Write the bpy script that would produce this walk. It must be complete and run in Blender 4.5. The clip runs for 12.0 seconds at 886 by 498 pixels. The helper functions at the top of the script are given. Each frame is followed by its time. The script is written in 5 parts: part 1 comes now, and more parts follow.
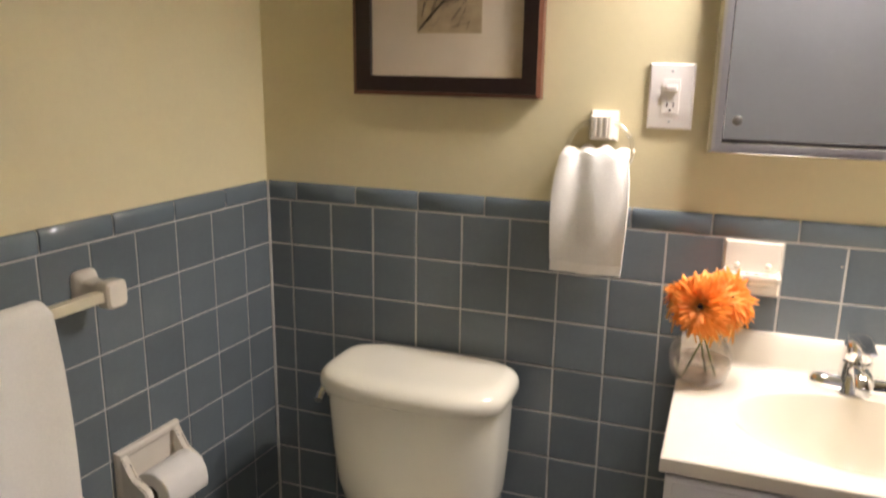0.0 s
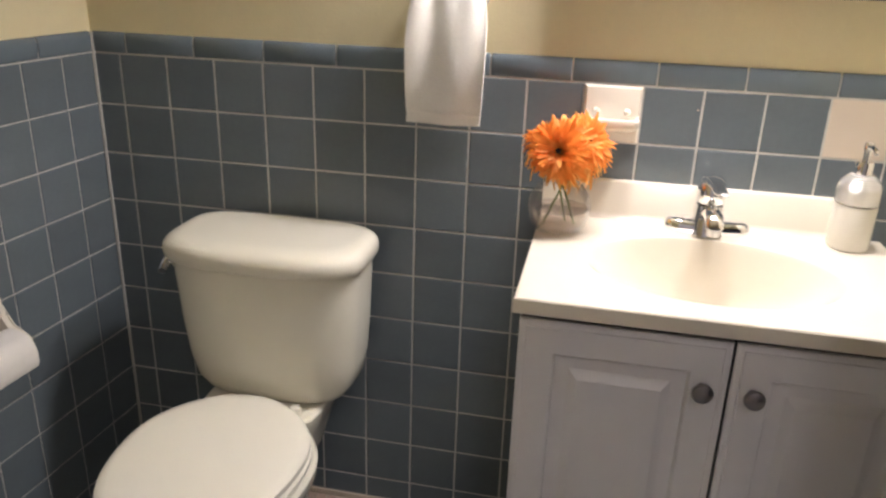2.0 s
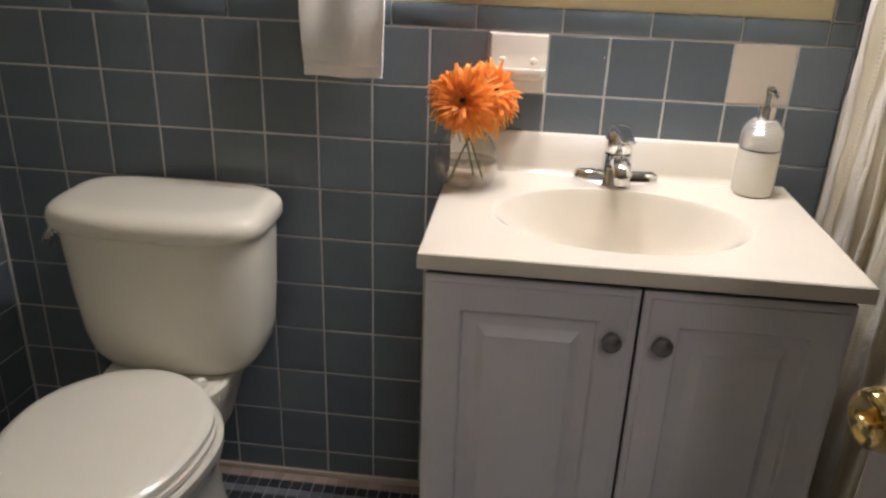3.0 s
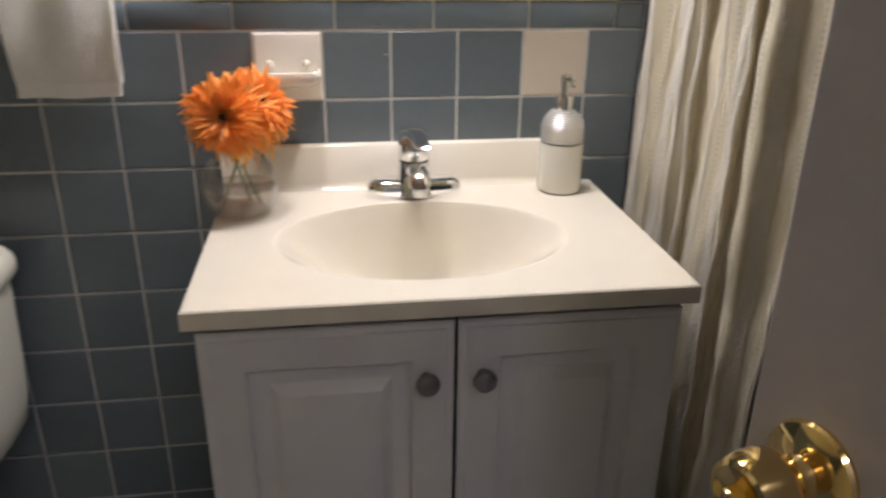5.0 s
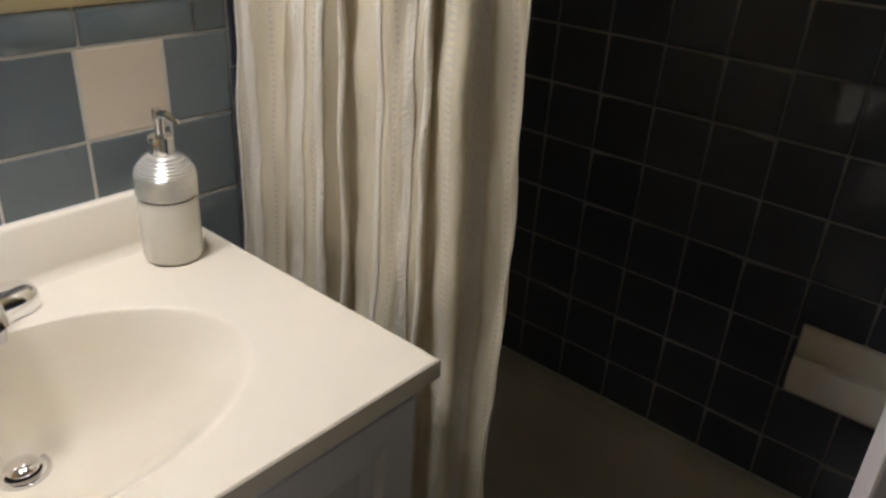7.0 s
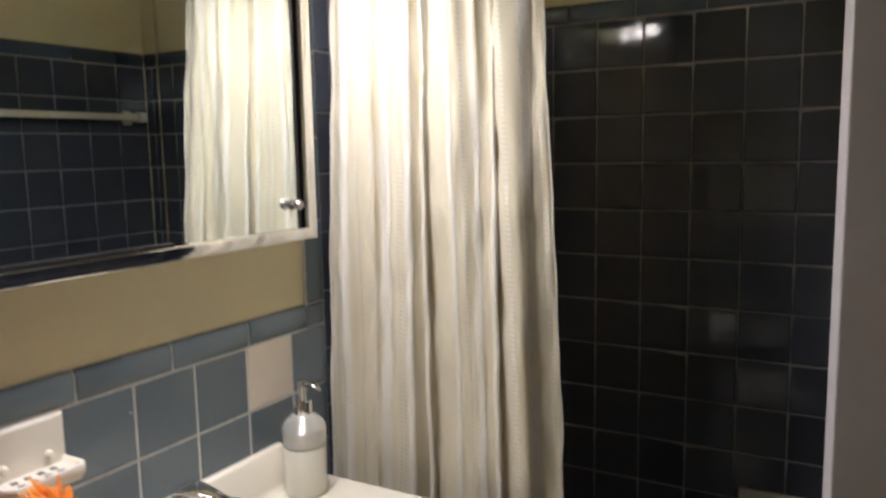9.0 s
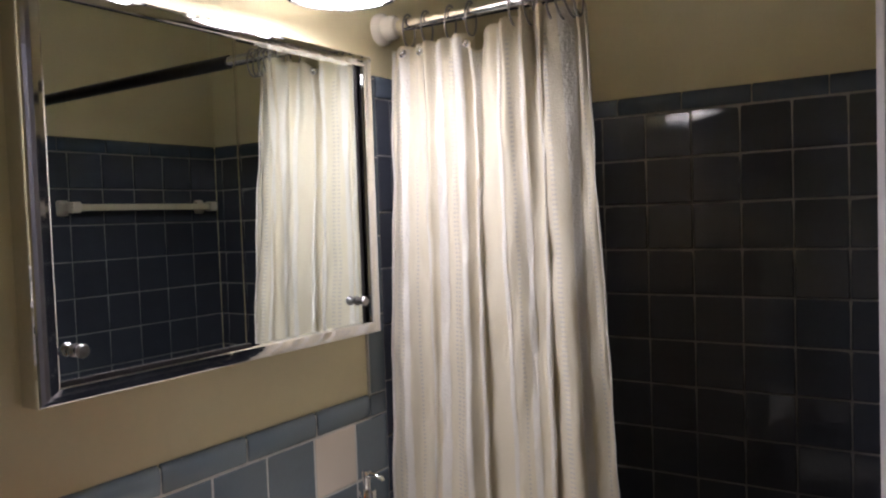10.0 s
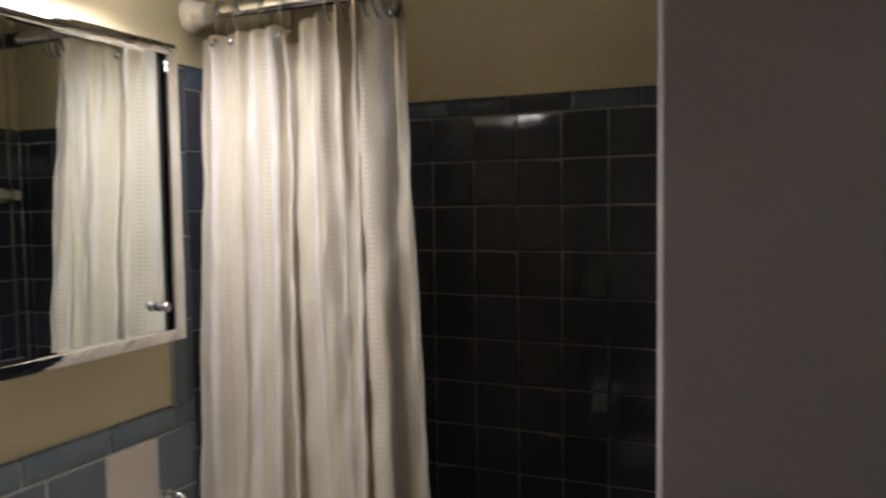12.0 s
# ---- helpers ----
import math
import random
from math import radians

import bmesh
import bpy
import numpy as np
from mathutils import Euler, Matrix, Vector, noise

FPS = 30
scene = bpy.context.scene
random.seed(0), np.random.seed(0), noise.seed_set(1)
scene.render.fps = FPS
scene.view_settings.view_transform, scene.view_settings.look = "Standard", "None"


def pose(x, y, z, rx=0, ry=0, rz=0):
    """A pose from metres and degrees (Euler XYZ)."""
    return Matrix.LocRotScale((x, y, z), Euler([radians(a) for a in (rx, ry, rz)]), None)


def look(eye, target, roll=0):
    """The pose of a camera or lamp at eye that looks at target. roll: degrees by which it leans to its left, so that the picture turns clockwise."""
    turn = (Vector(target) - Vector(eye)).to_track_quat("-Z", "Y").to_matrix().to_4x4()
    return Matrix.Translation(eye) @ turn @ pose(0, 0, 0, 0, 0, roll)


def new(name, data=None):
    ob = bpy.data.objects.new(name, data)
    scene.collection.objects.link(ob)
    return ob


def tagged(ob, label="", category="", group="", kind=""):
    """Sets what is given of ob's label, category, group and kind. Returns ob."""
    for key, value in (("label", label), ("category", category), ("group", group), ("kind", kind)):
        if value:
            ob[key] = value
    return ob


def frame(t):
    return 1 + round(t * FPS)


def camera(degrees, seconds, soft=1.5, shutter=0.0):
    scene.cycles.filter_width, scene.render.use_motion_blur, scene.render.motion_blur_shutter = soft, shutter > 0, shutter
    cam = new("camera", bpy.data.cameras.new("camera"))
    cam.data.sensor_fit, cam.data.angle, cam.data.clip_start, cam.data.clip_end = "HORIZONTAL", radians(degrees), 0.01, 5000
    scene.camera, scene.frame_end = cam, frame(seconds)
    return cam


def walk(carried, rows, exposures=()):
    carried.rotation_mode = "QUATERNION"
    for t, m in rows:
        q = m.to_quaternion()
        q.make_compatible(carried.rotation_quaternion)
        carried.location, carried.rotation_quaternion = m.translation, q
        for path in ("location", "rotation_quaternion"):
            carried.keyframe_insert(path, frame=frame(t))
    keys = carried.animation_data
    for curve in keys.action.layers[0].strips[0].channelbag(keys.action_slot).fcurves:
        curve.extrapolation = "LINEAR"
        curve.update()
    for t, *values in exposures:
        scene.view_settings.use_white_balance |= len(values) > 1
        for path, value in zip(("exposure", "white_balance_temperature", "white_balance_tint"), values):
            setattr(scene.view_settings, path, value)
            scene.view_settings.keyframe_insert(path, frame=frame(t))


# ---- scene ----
cam = camera(60.3, 12.0, soft=2.2, shutter=0.4)
PATH = [
    (0, (1.04, -1.566, 1.382), (0.361, 0.254, 0.906), 0.8),
    (0.5, (1.038, -1.536, 1.344), (0.397, 0.253, 0.721), -0.2),
    (1, (1.067, -1.51, 1.315), (0.517, 0.282, 0.618), 0.5),
    (1.5, (1.079, -1.504, 1.292), (0.61, 0.314, 0.603), 1.1),
    (2, (1.088, -1.489, 1.267), (0.713, 0.341, 0.555), 1.9),
    (2.5, (1.097, -1.465, 1.233), (0.824, 0.361, 0.465), 2.3),
    (2.7, (1.108, -1.455, 1.229), (0.874, 0.371, 0.447), 2.2),
    (4.5, (1.16, -1.343, 1.229), (1.222, 0.503, 0.464), 1.6),
    (5, (1.171, -1.259, 1.203), (1.439, 0.568, 0.432), 0.7),
    (5.5, (1.193, -1.146, 1.233), (1.79, 0.58, 0.417), -0.6),
    (6, (1.119, -1.019, 1.295), (2.054, 0.49, 0.372), 1.3),
    (6.5, (1.13, -0.941, 1.276), (2.264, 0.396, 0.313), 3.4),
    (6.7, (1.13, -0.906, 1.268), (2.355, 0.346, 0.302), 3.5),
    (8.3, (0.723, -0.838, 1.329), (2.479, -0.031, 0.815), 2.0),
    (8.5, (0.685, -0.858, 1.352), (2.433, -0.011, 0.878), 1.1),
    (9, (0.589, -0.889, 1.371), (2.309, 0.097, 1.114), -1.1),
    (9.5, (0.545, -0.916, 1.418), (2.222, 0.165, 1.283), -2.0),
    (10, (0.531, -0.915, 1.43), (2.195, 0.192, 1.346), -2.0),
    (10.5, (0.526, -0.897, 1.441), (2.176, 0.233, 1.409), -1.7),
    (11, (0.539, -0.891, 1.443), (2.207, 0.211, 1.394), -1.8),
    (11.5, (0.565, -0.919, 1.441), (2.308, 0.06, 1.384), -1.2),
    (12, (0.6, -0.963, 1.451), (2.437, -0.182, 1.331), -0.8),
]
EXPOSURE = [(0.0, 0.9, 6650, 12), (1.0, 0.94, 6450, 12), (2.0, 0.88, 6350, 12), (2.7, 0.5, 6250, 12), (4.4, 0.1, 6150, 12), (5.0, 0.15, 6150, 11),
            (6.5, -0.15, 6150, 7), (8.3, 0.03, 6080, 9), (9.0, 0.0, 6000, 9), (9.5, -0.18, 5900, 12), (10.5, -0.55, 5700, 17), (12.0, -0.70, 5980, 13)]
walk(cam, [(t, look(eye, target, roll)) for t, eye, target, roll in PATH], EXPOSURE)


# ---- light ----
world = bpy.data.worlds.new("world")
scene.world = world
world.use_nodes = True
world.node_tree.nodes["Background"].inputs[0].default_value = (0.5, 0.55, 0.7, 1)
world.node_tree.nodes["Background"].inputs[1].default_value = 0.05
BULB_COLOUR, BULB_STRENGTH = (1.0, 0.935, 0.935), 125.0
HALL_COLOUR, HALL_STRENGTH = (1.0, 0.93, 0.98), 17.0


# ---- materials ----
def material(name, colour, rough=0.5, metal=0.0, vary=0.0, grain=0.0, grain_scale=40.0, bump=0.0, bump_scale=60.0,
             stain=0.0, stain_scale=3.0, transmission=0.0, ior=1.45, translucent=0.0, sheen=0.0, rough_vary=0.0):
    """A procedural surface: base colour with per-object variation, fine grain, broad stains and relief."""
    m = bpy.data.materials.new(name)
    m.use_nodes = True
    nt = m.node_tree
    b = nt.nodes["Principled BSDF"]
    b.inputs["Roughness"].default_value, b.inputs["Metallic"].default_value = rough, metal
    b.inputs["Transmission Weight"].default_value, b.inputs["IOR"].default_value = transmission, ior
    b.inputs["Sheen Weight"].default_value = sheen
    tc = nt.nodes.new("ShaderNodeTexCoord")
    factor = None

    def times(a, node_out, low, high):
        r = nt.nodes.new("ShaderNodeMapRange")
        r.inputs["To Min"].default_value, r.inputs["To Max"].default_value = low, high
        nt.links.new(node_out, r.inputs["Value"])
        if a is None:
            return r.outputs[0]
        mul = nt.nodes.new("ShaderNodeMath")
        mul.operation = "MULTIPLY"
        nt.links.new(a, mul.inputs[0])
        nt.links.new(r.outputs[0], mul.inputs[1])
        return mul.outputs[0]

    if vary:
        info = nt.nodes.new("ShaderNodeObjectInfo")
        factor = times(factor, info.outputs["Random"], 1 - vary, 1 + vary)
    for amount, scale, detail in ((grain, grain_scale, 6), (stain, stain_scale, 3)):
        if amount:
            n = nt.nodes.new("ShaderNodeTexNoise")
            n.inputs["Scale"].default_value, n.inputs["Detail"].default_value = scale, detail
            nt.links.new(tc.outputs["Object"], n.inputs["Vector"])
            factor = times(factor, n.outputs["Fac"], 1 - amount, 1 + amount)
    b.inputs["Base Color"].default_value = (*colour, 1)
    if factor:
        mix = nt.nodes.new("ShaderNodeVectorMath")
        mix.operation = "SCALE"
        mix.inputs[0].default_value = colour
        nt.links.new(factor, mix.inputs["Scale"])
        nt.links.new(mix.outputs[0], b.inputs["Base Color"])
    if rough_vary:
        n = nt.nodes.new("ShaderNodeTexNoise")
        n.inputs["Scale"].default_value, n.inputs["Detail"].default_value = 9, 5
        nt.links.new(tc.outputs["Object"], n.inputs["Vector"])
        nt.links.new(times(None, n.outputs["Fac"], rough - rough_vary, rough + rough_vary), b.inputs["Roughness"])
    if bump:
        n = nt.nodes.new("ShaderNodeTexNoise")
        n.inputs["Scale"].default_value, n.inputs["Detail"].default_value = bump_scale, 4
        nt.links.new(tc.outputs["Object"], n.inputs["Vector"])
        bp = nt.nodes.new("ShaderNodeBump")
        bp.inputs["Strength"].default_value, bp.inputs["Distance"].default_value = bump, 0.004
        nt.links.new(n.outputs["Fac"], bp.inputs["Height"])
        nt.links.new(bp.outputs[0], b.inputs["Normal"])
    if translucent:
        tr = nt.nodes.new("ShaderNodeBsdfTranslucent")
        tr.inputs[0].default_value = (*colour, 1)
        mx = nt.nodes.new("ShaderNodeMixShader")
        mx.inputs[0].default_value = translucent
        nt.links.new(b.outputs[0], mx.inputs[1])
        nt.links.new(tr.outputs[0], mx.inputs[2])
        nt.links.new(mx.outputs[0], nt.nodes["Material Output"].inputs[0])
    return m


def glowing(name, colour, strength):
    m = bpy.data.materials.new(name)
    m.use_nodes = True
    b = m.node_tree.nodes["Principled BSDF"]
    b.inputs["Base Color"].default_value = (0.9, 0.9, 0.9, 1)
    b.inputs["Emission Color"].default_value, b.inputs["Emission Strength"].default_value = (*colour, 1), strength
    return m


TILE = material("glazed_blue_tile", (0.142, 0.168, 0.182), 0.13, vary=0.09, stain=0.10, stain_scale=14, grain=0.06, grain_scale=120, bump=0.06, bump_scale=14, rough_vary=0.05)
CAP = material("glazed_blue_trim", (0.152, 0.188, 0.212), 0.085, vary=0.06, stain=0.10, stain_scale=14, bump=0.05, bump_scale=14, rough_vary=0.04)
# alcove tile and trim: the wainscot blue, darkened to carry the alcove's shade
TUB_TILE = material("shade_darkened_blue_tile", (0.064, 0.070, 0.088), 0.06, vary=0.12, stain=0.12, stain_scale=14, grain=0.06, grain_scale=120, bump=0.13, bump_scale=16, rough_vary=0.03)
TUB_CAP = material("shade_darkened_blue_trim", (0.085, 0.108, 0.140), 0.10, vary=0.08, stain=0.10, stain_scale=14, bump=0.05, bump_scale=14, rough_vary=0.04)
TUB_GROUT = material("dark_tub_grout", (0.27, 0.26, 0.25), 0.9, grain=0.25, grain_scale=60, stain=0.5, stain_scale=5)
GROUT = material("grout", (0.50, 0.485, 0.445), 0.9, grain=0.2, grain_scale=60, stain=0.35, stain_scale=6)
CREAM_TILE = material("glazed_cream_tile", (0.62, 0.54, 0.44), 0.15, stain=0.05, stain_scale=12, bump=0.05, bump_scale=14)
PAINT = material("cream_wall_paint", (0.69, 0.61, 0.385), 0.55, grain=0.03, grain_scale=90, stain=0.05, stain_scale=2.2, bump=0.12, bump_scale=160)
CEILING_PAINT = material("ceiling_paint", (0.74, 0.70, 0.58), 0.7, grain=0.03, grain_scale=90, stain=0.05, bump=0.12, bump_scale=150)
HALL_PAINT = material("hall_paint", (0.62, 0.62, 0.68), 0.6, grain=0.03, stain=0.05, stain_scale=2, bump=0.1, bump_scale=150)
DOOR_PAINT = material("grey_white_door_paint", (0.46, 0.425, 0.42), 0.42, grain=0.03, stain=0.06, stain_scale=4, bump=0.12, bump_scale=45, rough_vary=0.08)
WHITE_PAINT = material("white_gloss_paint", (0.74, 0.71, 0.70), 0.42, grain=0.02, stain=0.05, stain_scale=4, bump=0.10, bump_scale=55, rough_vary=0.08)
PORCELAIN = material("bone_porcelain", (0.78, 0.745, 0.62), 0.10, stain=0.02, stain_scale=5)
SEAT = material("bone_plastic", (0.80, 0.765, 0.65), 0.16, stain=0.02, stain_scale=5)
CERAMIC = material("cream_ceramic", (0.76, 0.70, 0.60), 0.14, stain=0.06, stain_scale=20)
TUB = material("tub_enamel", (0.55, 0.50, 0.43), 0.22, stain=0.08, stain_scale=4, rough_vary=0.08)
PANEL = material("tub_panel", (0.46, 0.43, 0.38), 0.35, stain=0.06, stain_scale=5)
MARBLE = material("cultured_marble", (0.76, 0.70, 0.58), 0.16, grain=0.02, grain_scale=25, stain=0.03, stain_scale=6)
FOIL = material("white_cabinet_foil", (0.72, 0.70, 0.69), 0.30, grain=0.02, stain=0.03, stain_scale=3, bump=0.03, bump_scale=90)
# near-black colour standing in for shade in gaps and the drain hole
GAP_SHADE = material("gap_shade", (0.03, 0.03, 0.03), 0.8)
CHROME = material("chrome", (0.86, 0.86, 0.87), 0.05, 1.0, rough_vary=0.03)
STEEL = material("brushed_steel", (0.55, 0.54, 0.53), 0.28, 1.0, rough_vary=0.08)
WORN_CHROME = material("pitted_chrome", (0.72, 0.71, 0.70), 0.055, 1.0, rough_vary=0.04, stain=0.10, stain_scale=12, grain=0.06, grain_scale=150)
NICKEL = material("antique_nickel", (0.30, 0.28, 0.27), 0.30, 1.0, rough_vary=0.08)
BRASS = material("polished_brass", (0.86, 0.65, 0.29), 0.09, 1.0, rough_vary=0.05, stain=0.08, stain_scale=25)
MIRROR = material("mirror_glass", (0.79, 0.835, 0.805), 0.0, 1.0)
DARK_METAL = material("dark_metal", (0.06, 0.055, 0.055), 0.35, 0.8)
FRAME_WOOD = material("black_brown_wood", (0.022, 0.012, 0.012), 0.28, grain=0.3, grain_scale=60)
FRAME_EDGE = material("red_brown_wood", (0.14, 0.055, 0.03), 0.35, grain=0.35, grain_scale=90)
MAT_BOARD = material("mat_board", (0.60, 0.50, 0.36), 0.8, grain=0.03)
PRINT = material("etching_paper", (0.40, 0.30, 0.17), 0.8, grain=0.35, grain_scale=35, stain=0.35, stain_scale=16)
INK = material("ink", (0.09, 0.07, 0.05), 0.8)
PLASTIC = material("white_plastic", (0.82, 0.77, 0.72), 0.30, stain=0.02)
SLOT = material("socket_slot", (0.08, 0.07, 0.06), 0.6)
CLEAR = material("clear_acrylic", (0.95, 0.95, 0.95), 0.03, transmission=1.0, ior=1.45)


def thin_glass(name, tint):
    """Thin clear walls: light passes straight, the surface gloss follows Fresnel."""
    m = bpy.data.materials.new(name)
    m.use_nodes = True
    nt = m.node_tree
    nt.nodes.remove(nt.nodes["Principled BSDF"])
    tr, gl, mx, lw, fr = (nt.nodes.new("ShaderNode" + k) for k in ("BsdfTransparent", "BsdfGlossy", "MixShader", "LayerWeight", "Math"))
    tr.inputs[0].default_value = (*tint, 1)
    gl.inputs["Roughness"].default_value = 0.02
    lw.inputs["Blend"].default_value = 0.5
    fr.operation = "POWER"
    fr.inputs[1].default_value = 2.0
    nt.links.new(lw.outputs["Facing"], fr.inputs[0])
    nt.links.new(fr.outputs[0], mx.inputs[0])
    nt.links.new(tr.outputs[0], mx.inputs[1])
    nt.links.new(gl.outputs[0], mx.inputs[2])
    nt.links.new(mx.outputs[0], nt.nodes["Material Output"].inputs[0])
    return m


THIN_GLASS = thin_glass("thin_clear_glass", (0.95, 0.95, 0.94))
THIN_WATER = thin_glass("thin_water", (0.97, 0.93, 0.90))
# pale scatter stands in for the bright top refracted through clear water
water_nodes = THIN_WATER.node_tree
water_mix, water_refract_tint = water_nodes.nodes.new("ShaderNodeMixShader"), water_nodes.nodes.new("ShaderNodeBsdfTranslucent")
water_mix.inputs[0].default_value = 0.13
water_refract_tint.inputs[0].default_value = (0.88, 0.76, 0.70, 1)
water_nodes.links.new(water_nodes.nodes["Material Output"].inputs[0].links[0].from_socket, water_mix.inputs[1])
water_nodes.links.new(water_refract_tint.outputs[0], water_mix.inputs[2])
water_nodes.links.new(water_mix.outputs[0], water_nodes.nodes["Material Output"].inputs[0])
STEM = material("green_stem", (0.16, 0.20, 0.08), 0.5, grain=0.2)
PETAL = material("orange_petal", (0.95, 0.37, 0.065), 0.55, grain=0.18, grain_scale=45, stain=0.2, stain_scale=25, translucent=0.42)
PETAL_TIP = material("yellow_orange_petal", (0.95, 0.52, 0.14), 0.55, grain=0.2, grain_scale=45, translucent=0.42)
DISC = material("dark_flower_disc", (0.035, 0.018, 0.012), 0.8)
TERRY = material("white_terry", (0.87, 0.84, 0.77), 0.95, grain=0.06, grain_scale=200, bump=0.32, bump_scale=420, sheen=0.4)
PAPER = material("tissue_paper", (0.80, 0.77, 0.72), 0.9, grain=0.03, bump=0.2, bump_scale=300)
CORE_SHADE = material("roll_core_shade", (0.05, 0.04, 0.03), 0.9)
CLOTH = material("cream_linen", (0.82, 0.745, 0.575), 0.9, grain=0.05, grain_scale=260, stain=0.04, stain_scale=8, bump=0.4, bump_scale=330, translucent=0.40, sheen=0.2)
CLOTH_BAND = material("white_linen_band", (0.84, 0.79, 0.69), 0.85, grain=0.08, grain_scale=200, bump=0.8, bump_scale=220, translucent=0.30, sheen=0.2)
STITCH = material("grey_open_stitch", (0.66, 0.61, 0.52), 0.9)
SHADE = material("white_shade_glass", (0.94, 0.91, 0.85), 0.25, translucent=0.78)
# thin clear glazing lets some light straight through the white glass
shade_nodes = SHADE.node_tree
shade_mix, shade_clear = shade_nodes.nodes.new("ShaderNodeMixShader"), shade_nodes.nodes.new("ShaderNodeBsdfTransparent")
shade_mix.inputs[0].default_value = 0.12
shade_nodes.links.new(shade_nodes.nodes["Material Output"].inputs[0].links[0].from_socket, shade_mix.inputs[1])
shade_nodes.links.new(shade_clear.outputs[0], shade_mix.inputs[2])
shade_nodes.links.new(shade_mix.outputs[0], shade_nodes.nodes["Material Output"].inputs[0])
BULBS = [glowing("lit_bulb", BULB_COLOUR, BULB_STRENGTH * k) for k in (0.95, 1.0)]
HALL_BULB = glowing("assumed_hall_globe", HALL_COLOUR, HALL_STRENGTH)
WHITE_CERAMIC = material("white_glaze", (0.80, 0.77, 0.68), 0.15)
SILVER_GLASS = material("ribbed_silver_glass", (0.90, 0.89, 0.86), 0.16, 0.70, rough_vary=0.06)
MOSAIC_DARK = material("dark_mosaic", (0.055, 0.062, 0.07), 0.4, vary=0.25, grain=0.1)
MOSAIC_GREY = material("grey_mosaic", (0.24, 0.25, 0.27), 0.4, vary=0.15, grain=0.1)
MOSAIC_ROSE = material("rose_mosaic", (0.50, 0.38, 0.31), 0.4, vary=0.12, grain=0.1)
HALL_FLOOR = material("oak_floor", (0.22, 0.13, 0.07), 0.4, grain=0.3, grain_scale=30, stain=0.2, stain_scale=4)


# ---- mesh helpers ----
def thing(name, label, category, at=(0, 0, 0), group="", kind=""):
    ob = new(name)
    ob.location = at
    ob.empty_display_size = 0.05
    return tagged(ob, label, category, group, kind)


def part(name, bm, mat, parent=None, label="", smooth=True, angle=35):
    """One mesh object from a bmesh in world metres, under its parent."""
    me = bpy.data.meshes.new(name)
    bmesh.ops.recalc_face_normals(bm, faces=bm.faces)
    if angle == 35 and len(bm.faces) <= 70:
        angle = 20
    limit = radians(angle)
    for e in bm.edges:
        e.smooth = smooth and len(e.link_faces) == 2 and e.calc_face_angle(9) < limit
    for f in bm.faces:
        f.smooth = smooth
    bm.to_mesh(me)
    bm.free()
    me.materials.append(mat)
    ob = new(name, me)
    if parent:
        base, p = Vector((0, 0, 0)), parent
        while p:
            base, p = base + p.location, p.parent
        ob.parent = parent
        ob.location = -base
    return tagged(ob, label)


def structure(ob, label, category):
    return tagged(ob, label, category, kind="structure")


def box(x0, y0, z0, x1, y1, z1, bevel=0.0, segments=2, bm=None):
    out = bm or bmesh.new()
    piece = bmesh.new()
    bmesh.ops.create_cube(piece, size=1.0)
    bmesh.ops.transform(piece, verts=piece.verts, matrix=Matrix.LocRotScale(
        ((x0 + x1) / 2, (y0 + y1) / 2, (z0 + z1) / 2), None, (abs(x1 - x0), abs(y1 - y0), abs(z1 - z0))))
    if bevel:
        bmesh.ops.bevel(piece, geom=list(piece.edges), offset=bevel, segments=segments, profile=0.5, affect="EDGES")
    return merge(out, piece)


def merge(out, piece, m=None):
    if m is not None:
        bmesh.ops.transform(piece, verts=piece.verts, matrix=m)
    lookup = {v: out.verts.new(v.co) for v in piece.verts}
    for f in piece.faces:
        out.faces.new([lookup[v] for v in f.verts])
    piece.free()
    return out


def moved(bm, m):
    bmesh.ops.transform(bm, verts=bm.verts, matrix=m)
    return bm


def loft(rings, closed=True, cap=(True, True), bm=None):
    """Skin over rings of equal point count; caps are fans of their own edge."""
    bm = bm or bmesh.new()
    rows = [[bm.verts.new(p) for p in r] for r in rings]
    n = len(rings[0])
    for a, b in zip(rows, rows[1:]):
        for i in range(n if closed else n - 1):
            j = (i + 1) % n
            bm.faces.new((a[i], a[j], b[j], b[i]))
    if cap[0]:
        bm.faces.new(rows[0][::-1])
    if cap[1]:
        bm.faces.new(rows[-1])
    return bm


def oval(cx, cy, z, rx, ry, power=2.0, n=40, bow=0.0):
    """A superellipse ring; bow pushes its -y side outward in the middle."""
    out = []
    for i in range(n):
        a = 2 * math.pi * i / n
        c, s = math.cos(a), math.sin(a)
        x = rx * math.copysign(abs(c) ** (2 / power), c)
        y = ry * math.copysign(abs(s) ** (2 / power), s)
        if y < 0:
            y -= bow * (1 - (x / rx) ** 2) * (-y / ry)
        out.append((cx + x, cy + y, z))
    return out


def lathe(profile, n=32, m=None, cap=(True, True), bm=None):
    """A turned shape from (radius, height) pairs about z."""
    piece = loft([[(r * math.cos(2 * math.pi * i / n), r * math.sin(2 * math.pi * i / n), z) for i in range(n)] for r, z in profile], cap=cap)
    if m is not None:
        moved(piece, m)
    return merge(bm, piece) if bm else piece


